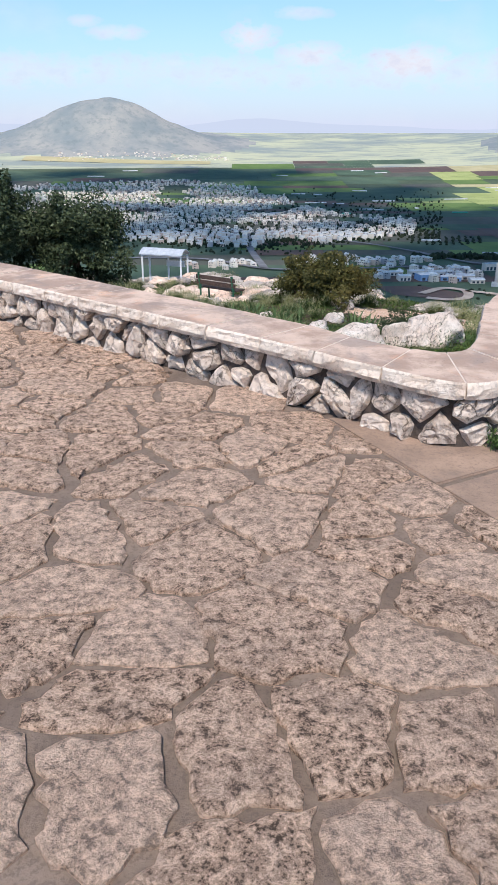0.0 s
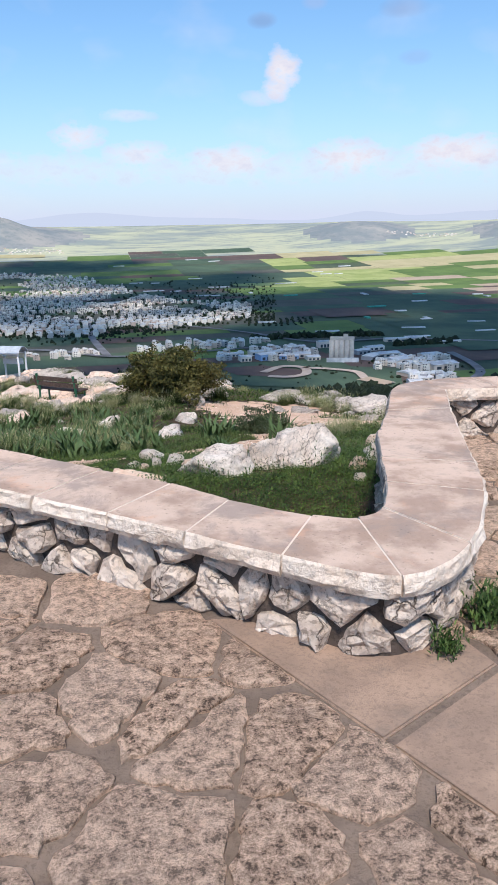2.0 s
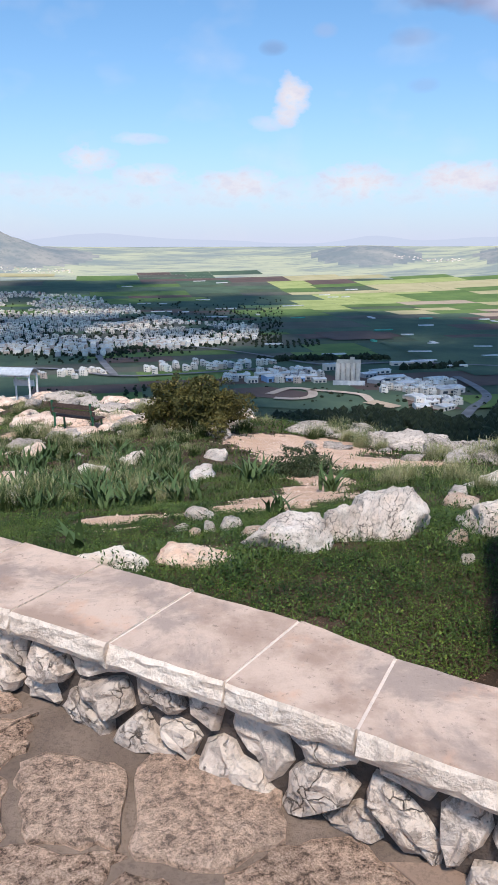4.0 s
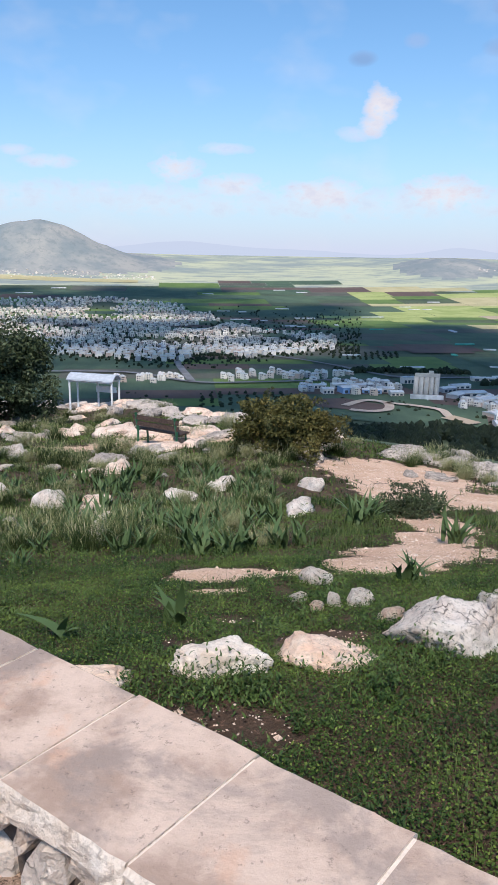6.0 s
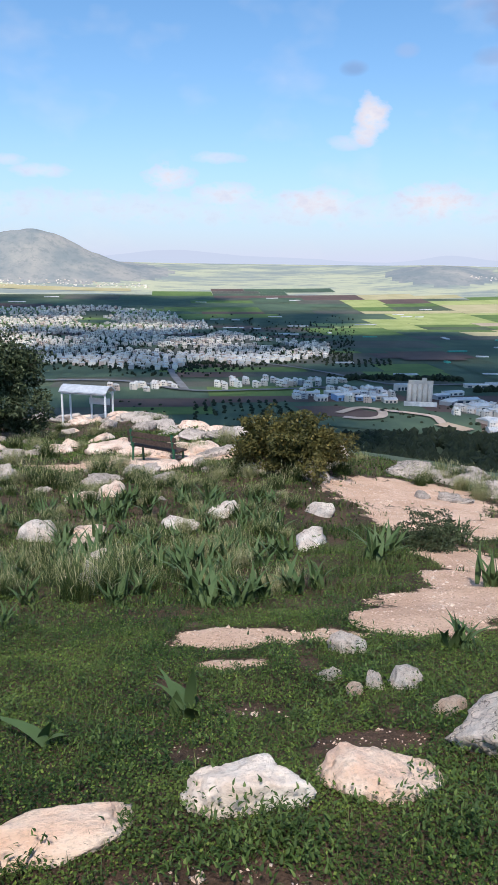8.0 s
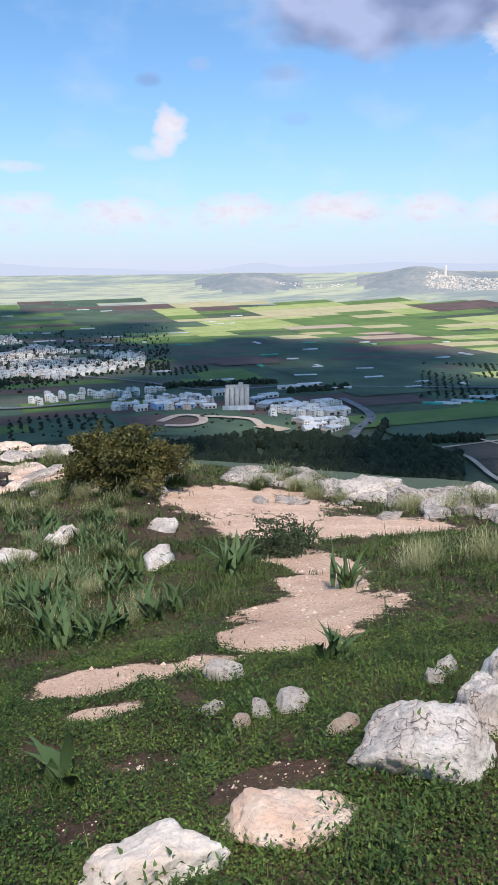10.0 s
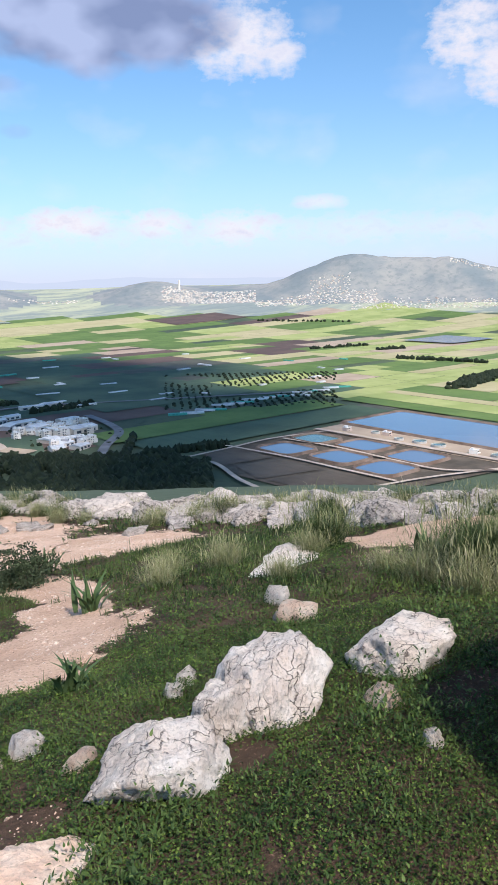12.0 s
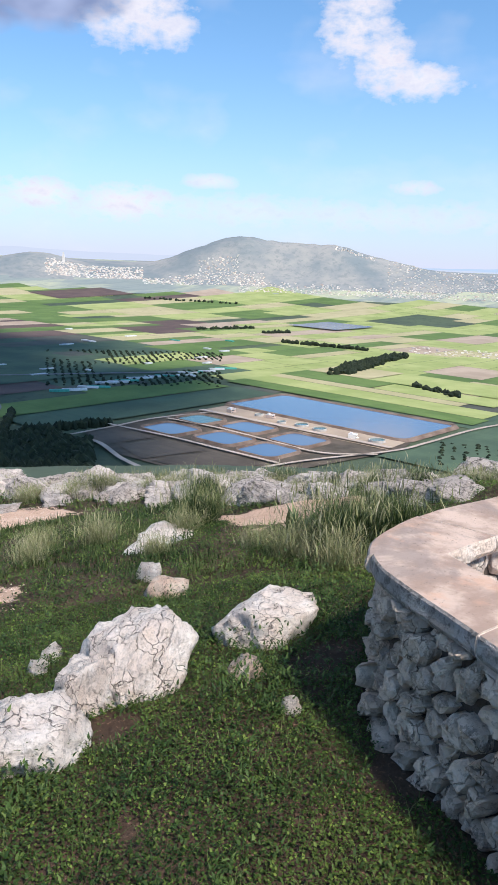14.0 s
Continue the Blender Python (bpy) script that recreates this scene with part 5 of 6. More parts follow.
# fields that stand out
for nm, mat, rect, label in (("field", F_DEEP, (480, 760, 905, 850), "long strip of deep green crop beside the reservoir"),
                             ("field", F_GREEN, (470, 855, 900, 935), "long strip of mid green crop beyond the reservoir"),
                             ("field", F_PLOUGH, (500, 1560, 640, 1720), "dark brown ploughed field on the plain"),
                             ("field", F_DEEP, (580, 1080, 900, 1500), "broad dark green crop field on the plain"),
                             ("field", F_DEEP, (690, 330, 1000, 432), "dark green field in front of the reservoir"),
                             ("field", F_GREEN, (935, 440, 985, 900), "mid green crop strip beside the reservoir"),
                             ("field", F_LIME, (987, 450, 1050, 905), "bright lime crop strip beside the reservoir"),
                             ("field", F_STRAW, (1052, 520, 1085, 900), "narrow pale stubble strip between green crops"),
                             ("field", F_LIME, (1087, 480, 1160, 700), "bright lime crop plot beyond the reservoir"),
                             ("field", F_GREEN, (1087, 704, 1170, 905), "mid green crop plot beyond the reservoir"),
                             ("field", F_LIME, (1172, 500, 1300, 760), "broad lime crop plot on the plain"),
                             ("field", F_STRAW, (1174, 764, 1300, 905), "pale stubble plot on the plain"),
                             # pale strip added for tan houses and sunlit ground, brightness in its colour
                             ("field", F_STRAW, (-1050, 3700, -180, 3790), "pale strip for houses and sunlit ground below the far hill"),
                             ("field", F_PLOUGH, (1850, 2750, 2250, 3000), "reddish ploughed field far across the plain")):
    tagged(draped(nm, [rect], mat, 2.0), label, "field", "farm fields", "structure")


def polygon(name, pts, mat, z, label, category, group="", kind="structure"):
    ob = mesh_ob(name, [(x, y, z) for x, y in pts], [tuple(range(len(pts)))], mat)
    if ob.data.polygons[0].normal.z < 0:
        ob.data.flip_normals()
    return tagged(ob, label, category, group, kind)


def basin(name, x0, y0, x1, y1, mat, label, bank=7.0):
    """A pond: a low bank all round with the water inside it."""
    e = new(name)
    cx, cy = (x0 + x1) / 2, (y0 + y1) / 2
    rnd = min(x1 - x0, y1 - y0) * (0.22 if bank < 8 else 0.07)

    def outline(g, z):
        w, d, r = (x1 - x0) / 2 + g, (y1 - y0) / 2 + g, max(1.0, rnd + g)
        out = []
        for q, (sx, sy) in enumerate(((1, 1), (-1, 1), (-1, -1), (1, -1))):
            for k in range(5):
                t = math.pi / 2 * (q + k / 4)
                out.append((cx + sx * (w - r) + r * math.cos(t), cy + sy * (d - r) + r * math.sin(t), z))
        return out

    verts, faces = [], []
    for g, z in ((bank, -199.0), (bank * 0.55, -195.6), (bank * 0.25, -195.6), (-2.0, -198.0)):
        verts += outline(g, z)
    for k in range(3):
        for j in range(20):
            a, b = k * 20 + j, k * 20 + (j + 1) % 20
            faces.append((a, b, b + 20, a + 20))
    mesh_ob("bank", verts, faces, M_BERM, e)
    mesh_ob("water_surface", outline(0.0, -197.2), [tuple(range(20))], mat, e)
    tagged(e, label, "pond", "ponds of the works" if bank < 8 else "", "structure")


polygon("pond_yard", [(490, 470), (730, 430), (775, 440), (770, 742), (560, 735), (480, 640)], M_YARD, -198.6, "brown earth yard round the treatment ponds", "yard")
polygon("fallow_plot", [(485, 585), (560, 570), (562, 640), (505, 650)], F_FALLOW, -197.8, "dark fallow plot among the ponds", "field", "fallow plots")
polygon("fallow_plot", [(490, 660), (562, 650), (562, 725), (515, 728)], F_FALLOW, -197.8, "dark fallow plot among the ponds", "field", "fallow plots")
polygon("fallow_plot", [(495, 500), (565, 490), (570, 560), (490, 575)], F_FALLOW, -197.8, "dark fallow plot among the ponds", "field", "fallow plots")
polygon("earth_pad", [(722, 440), (772, 446), (768, 738), (712, 738)], F_TAN, -198.0, "pinkish bare earth strip beside the reservoir", "yard")
basin("reservoir", 778, 452, 908, 744, M_WATER, "large rectangular blue reservoir with an earth bank", 9.0)
for x0, y0, x1, y1, mt in ((578, 642, 628, 702, M_WATER), (592, 566, 642, 624, M_WATER), (586, 498, 640, 550, M_WATER), (648, 664, 694, 716, M_GREENPOND), (658, 588, 708, 646, M_WATER), (652, 506, 706, 562, M_WATER)):
    basin("treatment_pond", x0, y0, x1, y1, mt, "small rectangular treatment pond with pale banks", 5.0)


def settling_tank(x, y, r, hh):
    """A round concrete tank with its rim wall and the water in it."""
    e = new("settling_tank")
    n = 24
    verts, faces = [], []
    for q, z in ((r, -0.5), (r, hh), (r - 0.5, hh), (r - 0.5, hh - 1.0)):
        verts += [(q * math.cos(2 * math.pi * k / n), q * math.sin(2 * math.pi * k / n), z) for k in range(n)]
    for lv in range(3):
        faces += [(lv * n + k, lv * n + (k + 1) % n, (lv + 1) * n + (k + 1) % n, (lv + 1) * n + k) for k in range(n)]
    mesh_ob("tank_wall", verts, faces, M_CONC, e)
    mesh_ob("tank_water", [((r - 0.5) * math.cos(2 * math.pi * k / n), (r - 0.5) * math.sin(2 * math.pi * k / n), hh - 0.9) for k in range(n)], [tuple(range(n))], M_GREENPOND, e)
    e.location = (x, y, -198.2)
    tagged(e, "round concrete settling tank beside the treatment ponds", "tank", "settling tanks")


for x, y, r in ((746, 582, 9), (744, 552, 9), (748, 470, 10), (740, 610, 6), (752, 660, 6)):
    settling_tank(x, y, r, 3.0)
lx, ly = pol(54, 2560)
ob = draped("far_lake", [(lx - 90, ly - 90, lx + 140, ly + 110)], M_WATER, 5.0)
tagged(ob, "blue farm lake among the fields", "lake", kind="structure")


def road(pts, width, mat, lift, label, name="road"):
    P = spline([Vector(p) for p in pts], 8)
    verts, faces = [], []
    for i, p in enumerate(P):
        d = (P[min(i + 1, len(P) - 1)] - P[max(i - 1, 0)]).normalized()
        q = Vector((-d.y, d.x)) * width / 2
        for e in (p + q, p - q):
            verts.append((e.x, e.y, plain_z(e.x, e.y) + lift))
    for i in range(len(P) - 1):
        faces.append((2 * i, 2 * i + 1, 2 * i + 3, 2 * i + 2))
    tagged(mesh_ob(name, verts, faces, mat), label, "road", "roads of the valley", "structure")


AS, TR = "grey asphalt road across the valley floor", "pale earth track across the valley floor"
road([pol(-14, 1330), pol(-4, 1290), pol(1.2, 1188), pol(6, 1190), pol(13, 1240)], 11, M_ASPH, 3.0, AS)
road([pol(1.2, 1188), pol(0.1, 1409), pol(-0.1, 1640)], 13, M_ASPH, 3.0, AS)
road([pol(12, 1406), pol(9, 1480), pol(5, 1560), pol(0, 1640)], 9, M_ASPH, 3.0, AS)
road([pol(12, 1406), pol(17, 1290), pol(23, 1330), pol(30, 1330), pol(45, 1400)], 11, M_ASPH, 3.0, AS)
road([pol(27.5, 870), pol(28.3, 960), pol(29.3, 1040), pol(28.6, 1110), pol(27.0, 1200)], 13, M_ASPH, 3.0, AS)
road([pol(13, 1016), pol(14.5, 1060), pol(16.1, 1050), pol(16.3, 1005), pol(15, 985), pol(13.4, 990)], 13, M_TRACK, 3.0, TR, "track")
road([pol(16.1, 1050), pol(18.2, 1040), pol(20.2, 1020), pol(21, 975), pol(23, 950)], 12, M_TRACK, 3.0, TR, "track")
polygon("field", [pol(8.5, 1100), pol(9.5, 950), pol(16, 925), pol(23.8, 925), pol(23.4, 1060), pol(16, 1085)], F_DEEP, -198.9, "rough green meadow below the silos", "field", "farm fields")
polygon("earth_pad", [pol(20.2, 965), pol(22.4, 935), pol(23.1, 955), pol(21.2, 985)], F_TAN, -196.5, "bare graded earth pad below the silos", "yard")
polygon("earth_pad", [pol(9.5, 1060), pol(11, 1005), pol(15.5, 985), pol(16.6, 1030), pol(13, 1075)], F_PLOUGH, -198.2, "reddish graded building ground", "yard")
road([pol(34, 860), pol(36.5, 830), pol(38.6, 749), pol(42, 688), pol(46, 655)], 6, M_TRACK, 3.4, TR, "track")
road([pol(34.4, 865), pol(38, 912), pol(41, 960), pol(45.5, 1010)], 5, M_TRACK, 3.4, TR, "track")
road([(560, 738), (572, 640), (575, 560), (578, 480)], 5, M_TRACK, 3.6, TR, "track")
road([(640, 720), (650, 640), (648, 560), (648, 480), (690, 432)], 5, M_TRACK, 3.6, TR, "track")
road([(480, 490), (600, 470), (720, 430), (790, 425), (930, 420), (1100, 380)], 5, M_TRACK, 3.6, TR, "track")
road([(716, 735), (722, 600), (730, 440)], 9, M_TRACK, 3.6, TR, "track")


# ---- buildings
def box_faces(o):
    return [(o, o + 3, o + 2, o + 1), (o + 4, o + 5, o + 6, o + 7), (o, o + 1, o + 5, o + 4), (o + 1, o + 2, o + 6, o + 5), (o + 2, o + 3, o + 7, o + 6), (o + 3, o, o + 4, o + 7)]


def add_box(verts, faces, cx, cy, z, w, d, h, turn):
    c, s = math.cos(turn), math.sin(turn)
    faces += box_faces(len(verts))
    for zz in (z, z + h):
        for ax, ay in ((-1, -1), (1, -1), (1, 1), (-1, 1)):
            px, py = ax * w / 2, ay * d / 2
            verts.append((cx + px * c - py * s, cy + px * s + py * c, zz))


def house_kind(seed):
    """A flat-roofed house of two to four storeys, with its windows."""
    r = random.Random(seed)
    w, d, fl_n = r.uniform(7.5, 11), r.uniform(7, 10), r.choice((2, 2, 3, 3))
    h = 3.2 * fl_n
    v, f = [], []
    add_box(v, f, 0, 0, -4, w, d, h + 4, 0)
    add_box(v, f, w * 0.3, -d * 0.35, -4, w * 0.55, d * 0.6, h + 0.7, 0)
    body = mesh_ob("house", v, f, M_HOUSE)
    v, f = [], []
    for x, y, ww, dd in ((0, d / 2 - 0.2, w + 0.3, 0.5), (0, -d / 2 + 0.2, w + 0.3, 0.5), (w / 2 - 0.2, 0, 0.5, d), (-w / 2 + 0.2, 0, 0.5, d)):
        add_box(v, f, x, y, h, ww, dd, 0.9, 0)
    add_box(v, f, -w * 0.2, d * 0.15, h, 3.6, 3.2, 2.5, 0)
    mesh_ob("roof_parapet", v, f, M_ROOF, body)
    v, f = [], []
    add_box(v, f, w * 0.2, d * 0.2, h + 0.0, 1.6, 1.6, 1.9, 0.4)
    mesh_ob("water_tank", v, f, M_WHITE, body)
    for k in range(fl_n):
        for sx in (-0.27, 0.05):
            v, f = [], []
            add_box(v, f, w * sx, -d / 2, 1.1 + 3.3 * k, 1.9, 0.3, 1.5, 0)
            mesh_ob("window", v, f, M_DARKWIN, body)
    tagged(body, "flat-roofed whitish plastered house of the hillside town", "house", "houses of the town")
    return body


kinds = [house_kind(300 + k) for k in range(5)]
used_kinds = set()


def place_house(x, y, turn, s=1.0):
    k = rng.randrange(len(kinds))
    m = pose(x, y, plain_z(x, y), 0, 0, turn)
    src = kinds[k]
    if k not in used_kinds:
        used_kinds.add(k)
        src.matrix_basis = m
        return
    copy_thing(src, m)


TOWN_FAR = [(-20, 2900), (-15, 3050), (-5, 3150), (-1, 2950), (2.0, 2780), (3.3, 2300), (6.3, 2020), (12, 1900)]
TOWN_NEAR = [(-20, 1500), (-13, 1490), (-9, 1540), (-4, 1450), (1, 1410), (7, 1510), (11.5, 1640)]
spots_t = []
grid = {}
for k in range(40000):
    az = rng.uniform(-18, 12)
    near, far = lerp_table(TOWN_NEAR, az), lerp_table(TOWN_FAR, az)
    d = near + (far - near) * rng.random()
    if az > 4 and rng.random() < 0.35:
        continue
    x, y = pol(az, d)
    gap = 15.5 + 2.5 * (d > 2200)
    key = (int(x // 20), int(y // 20))
    if any((x - px) ** 2 + (y - py) ** 2 < gap * gap for i in (-1, 0, 1) for j in (-1, 0, 1) for px, py in grid.get((key[0] + i, key[1] + j), ())):
        continue
    if noise.noise((x * 0.006, y * 0.006, 2)) < -0.28 or (abs(x - 0.001 * y) < 8 and y < 1620):
        continue
    grid.setdefault(key, []).append((x, y))
    spots_t.append((d, x, y))
spots_t.sort()
for d, x, y in spots_t[:230]:
    place_house(x, y, rng.choice((0, 90, 180, 270)) + rng.gauss(8, 6))
v, f = [], []
wv, wf = [], []
for d, x, y in spots_t[230:]:
    w, e, hh, t = rng.uniform(6.0, 11.0), rng.uniform(5.5, 9.5), rng.choice((5, 6.6, 8, 10)), rng.gauss(0.15, 0.12) + 0.5 * noise.noise((x * 0.003, y * 0.003, 1))
    z = plain_z(x, y)
    add_box(v, f, x, y, z - 8, w, e, hh + 8, t)
    if rng.random() < 0.4:
        add_box(v, f, x + rng.uniform(-2, 2), y + rng.uniform(-2, 2), z + hh - 0.1, 3.4, 3.0, 2.2, t)
    for k in range(int(hh / 3)):
        for off in (-0.25, 0.22):
            add_box(wv, wf, x + off * w * math.cos(t) + (e / 2) * math.sin(t), y + off * w * math.sin(t) - (e / 2) * math.cos(t), z + 0.9 + 3.1 * k, w * 0.24, 0.4, 1.7, t)
tagged(mesh_ob("town_windows", wv, wf, M_DARKWIN), "rows of small dark windows in the distant town houses", "windows", kind="stuff")
tagged(mesh_ob("town_houses", v, f, M_HOUSES), "crowded whitish flat-roofed houses of the town beyond", "houses", kind="stuff")
# detached houses in front of the town
for az, d in ((-4.2, 1215), (-2.6, 1230), (-2.0, 1205), (-1.2, 1225), (-0.5, 1212), (0.2, 1230), (3.4, 1235), (4.0, 1222), (4.7, 1262), (5.2, 1240), (5.8, 1275), (6.4, 1240), (7.0, 1262), (7.6, 1290), (8.2, 1258), (8.7, 1240), (9.2, 1268), (9.9, 1280), (10.4, 1245), (11, 1290), (11.6, 1262), (12.3, 1290), (13.2, 1300)):
    for _ in range(2):
        x, y = pol(az + rng.uniform(-0.3, 0.3), d + rng.uniform(-22, 22))
        place_house(x, y, rng.gauss(10, 20))


def shed(x, y, w, d, hh, turn, wall, label):
    e = new("factory_shed")
    w, d, hh = w * 0.66, d * 0.62, hh * 0.8
    v, f = [], []
    add_box(v, f, 0, 0, -3, w, d, hh + 3, 0)
    mesh_ob("wall", v, f, wall, e)
    rows = [(-w / 2 - 0.6, -d / 2 - 0.6, hh), (w / 2 + 0.6, -d / 2 - 0.6, hh), (w / 2 + 0.6, 0, hh + d * 0.09), (-w / 2 - 0.6, 0, hh + d * 0.09), (w / 2 + 0.6, d / 2 + 0.6, hh), (-w / 2 - 0.6, d / 2 + 0.6, hh)]
    mesh_ob("roof", rows, [(0, 1, 2, 3), (3, 2, 4, 5), (0, 3, 5), (1, 4, 2)], M_SHED, e)
    for k in range(3):
        v, f = [], []
        add_box(v, f, -w * 0.3 + w * 0.3 * k, -d / 2, 1.5, w * 0.18, 0.4, hh * 0.45, 0)
        mesh_ob("window", v, f, M_DARKWIN, e)
    e.matrix_basis = pose(x, y, -200, 0, 0, turn)
    tagged(e, label, "shed", "sheds of the industrial zone")


WHITE_SHED, BLUE_SHED = "long white factory shed with a low pitched roof", "factory hall with blue walls and a white roof"
for az, d, w, dp, hh in ((10.0, 1135, 34, 26, 9), (11.0, 1160, 30, 22, 8), (11.6, 1120, 26, 30, 10), (12.6, 1175, 44, 26, 8), (13.2, 1130, 40, 34, 12), (14.1, 1170, 36, 28, 9), (15.0, 1135, 44, 24, 8), (16.0, 1150, 40, 30, 9), (15.5, 1215, 44, 26, 9),
                         (16.8, 1125, 30, 30, 8), (21.2, 1135, 46, 30, 8), (22.3, 1160, 60, 34, 8), (21.4, 1220, 48, 26, 8), (23.3, 1110, 54, 40, 9), (24.6, 1090, 40, 30, 8), (25.5, 1150, 44, 30, 10), (26.4, 1075, 64, 44, 10),
                         (24.2, 1010, 30, 50, 7), (25.0, 985, 34, 40, 7), (25.8, 1010, 44, 34, 8), (26.3, 960, 34, 28, 7), (24.6, 955, 26, 36, 7), (17.6, 1240, 30, 22, 14), (19.0, 1260, 46, 22, 9), (23.0, 1310, 60, 24, 8), (24.4, 1330, 70, 20, 7), (26.5, 1300, 90, 16, 6), (20.5, 1180, 40, 26, 9)):
    x, y = pol(az, d)
    blue = az in (13.2, 15.0)
    shed(x, y, w, dp, hh, rng.gauss(6, 14), M_SHEDB if blue else M_HOUSE, BLUE_SHED if blue else WHITE_SHED)
sx0, sy0 = pol(19.0, 1112)
silo = new("grain_silos")
for k in range(5):
    bm = bmesh.new()
    bmesh.ops.create_cone(bm, cap_ends=True, segments=20, radius1=4.3, radius2=4.3, depth=36)
    bmesh.ops.translate(bm, verts=bm.verts[:], vec=(-17.6 + 8.8 * k, 0, 16))
    part("silo_tube", bm, M_CONC, silo, smooth=True)
part("head_house", box_data(-20, -3.5, 34, 22, 3.5, 39), M_CONC, silo)
part("tower", box_data(3, -4, 39, 11, 4, 43), M_CONC, silo)
part("base_hall", box_data(-26, -12, -3, 30, -4.5, 7), M_SHED, silo)
silo.matrix_basis = pose(sx0, sy0, -200, 0, 0, -17) @ Matrix.Diagonal((0.84, 0.84, 0.95, 1))
tagged(silo, "row of tall pale concrete grain silos with a head house", "silo")
for k, (x, y) in enumerate(((740, 700), (752, 640), (741, 500))):
    place_house(x, y, 10 * k)


for k in range(64):
    az, d = (rng.uniform(21.3, 27.4), rng.uniform(930, 1150)) if k % 5 < 3 else (rng.uniform(9.6, 17), rng.uniform(1115, 1230))
    if az < 23.6 and d < 1040:
        continue
    place_house(*pol(az, d), rng.gauss(6, 25))


def long_shed(az, d, w, turn, mat, label):
    x, y = pol(az, d)
    z = plain_z(x, y)
    v, f = [], []
    add_box(v, f, 0, 0, -2, w, 9, 5.2, 0)
    ob = mesh_ob("greenhouse", v, f, mat)
    ob.matrix_basis = pose(x, y, z, 0, 0, turn)
    tagged(ob, label, "greenhouse", "greenhouses on the plain")


for k in range(46):
    az, d = rng.uniform(0, 47), rng.uniform(1330, 2250)
    if az < 13 and d < 2000:
        continue
    long_shed(az, d, rng.uniform(18, 50), rng.choice((0, 8, -10, 90)), M_TEAL if k % 7 == 0 else M_SHED, "long low farm shed with a pale roof on the plain")
for k in range(16):
    t = k / 15
    long_shed(34 + 12.5 * t + rng.uniform(-0.3, 0.3), 1165 + 290 * t + rng.uniform(-14, 14), rng.uniform(26, 46), -30 + rng.gauss(0, 8), M_TEAL if k % 3 == 0 else M_SHED, "low farm shed in a long row beside the green field")
for k in range(22):
    az, d = rng.uniform(-12, 22), rng.uniform(2300, 3700)
    if az < 3 and d < 3250:
        continue
    long_shed(az, d, rng.uniform(30, 80), rng.choice((0, 10, -10)), M_SHED, "pale greenhouse strip far out on the plain")

# blue ridges beyond the plain, and the sea to the east, as glowing strips
def ridge_line(name, dist, peaks, low, haze_glow, label, category):
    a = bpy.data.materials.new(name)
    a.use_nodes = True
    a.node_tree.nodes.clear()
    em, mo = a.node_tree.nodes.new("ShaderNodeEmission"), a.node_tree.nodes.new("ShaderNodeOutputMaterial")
    # the distance haze is put into this emission colour
    em.inputs[0].default_value = (*haze_glow, 1)
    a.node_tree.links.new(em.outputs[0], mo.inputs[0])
    verts, faces = [], []
    for k in range(281):
        az = -30 + 0.4 * k
        el = low + sum(h * math.exp(-0.5 * ((az - c) / w) ** 2) for c, w, h in peaks) + 0.06 * noise.noise((az * 0.5, dist, 0)) + 0.02 * noise.noise((az * 2.1, dist, 3))
        x, y = pol(az, dist)
        verts += [(x, y, CZ + dist * math.tan(radians(el))), (x, y, -260.0)]
    faces = [(2 * k, 2 * k + 1, 2 * k + 3, 2 * k + 2) for k in range(280)]
    tagged(mesh_ob(name, verts, faces, a), label, category, kind="structure")


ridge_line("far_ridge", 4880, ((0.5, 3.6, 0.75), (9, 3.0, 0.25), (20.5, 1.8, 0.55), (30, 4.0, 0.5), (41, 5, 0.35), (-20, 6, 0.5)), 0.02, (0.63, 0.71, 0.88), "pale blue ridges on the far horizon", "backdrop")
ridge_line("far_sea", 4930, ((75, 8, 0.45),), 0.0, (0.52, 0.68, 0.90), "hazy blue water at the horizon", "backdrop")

def tower_box(w, z0, z1):
    v, f = [], []
    add_box(v, f, 0, 0, z0, w, w, z1 - z0, 0.3)
    return v, f


# far towns on the rim hills
v, f = [], []
for az0, az1, d0, d1, count in ((33, 40, 4020, 4260, 820), (40, 49, 3900, 4040, 420), (44, 47, 4040, 4160, 110), (47, 62, 3760, 3960, 520), (58, 70, 3780, 4350, 900), (54, 57, 4260, 4310, 50), (60, 68, 1880, 2050, 90), (-14, -1.5, 3820, 3950, 160), (22, 27, 4200, 4300, 60)):
    for _ in range(count):
        az, d = rng.uniform(az0, az1), rng.uniform(d0, d1)
        x, y = pol(az, d)
        k = 0.55 if d < 3000 else 0.72
        add_box(v, f, x, y, plain_z(x, y) - 10, rng.uniform(7, 13) * k, rng.uniform(7, 11) * k, 10 + rng.uniform(2, 7) * k, rng.uniform(0, 1.5))
x, y = pol(34.3, 4230)
tower = new("bell_tower")
mesh_ob("shaft", *tower_box(9, 0, 46), M_HOUSES, tower)
mesh_ob("belfry", *tower_box(6.5, 46, 58), M_HOUSES, tower)
tower.location = (x, y, plain_z(x, y) - 4)
tagged(tower, "slim pale bell tower above the hillside town", "tower")
tagged(mesh_ob("far_town", v, f, M_HOUSES), "whitish towns on the hills across the valley", "houses", kind="stuff")


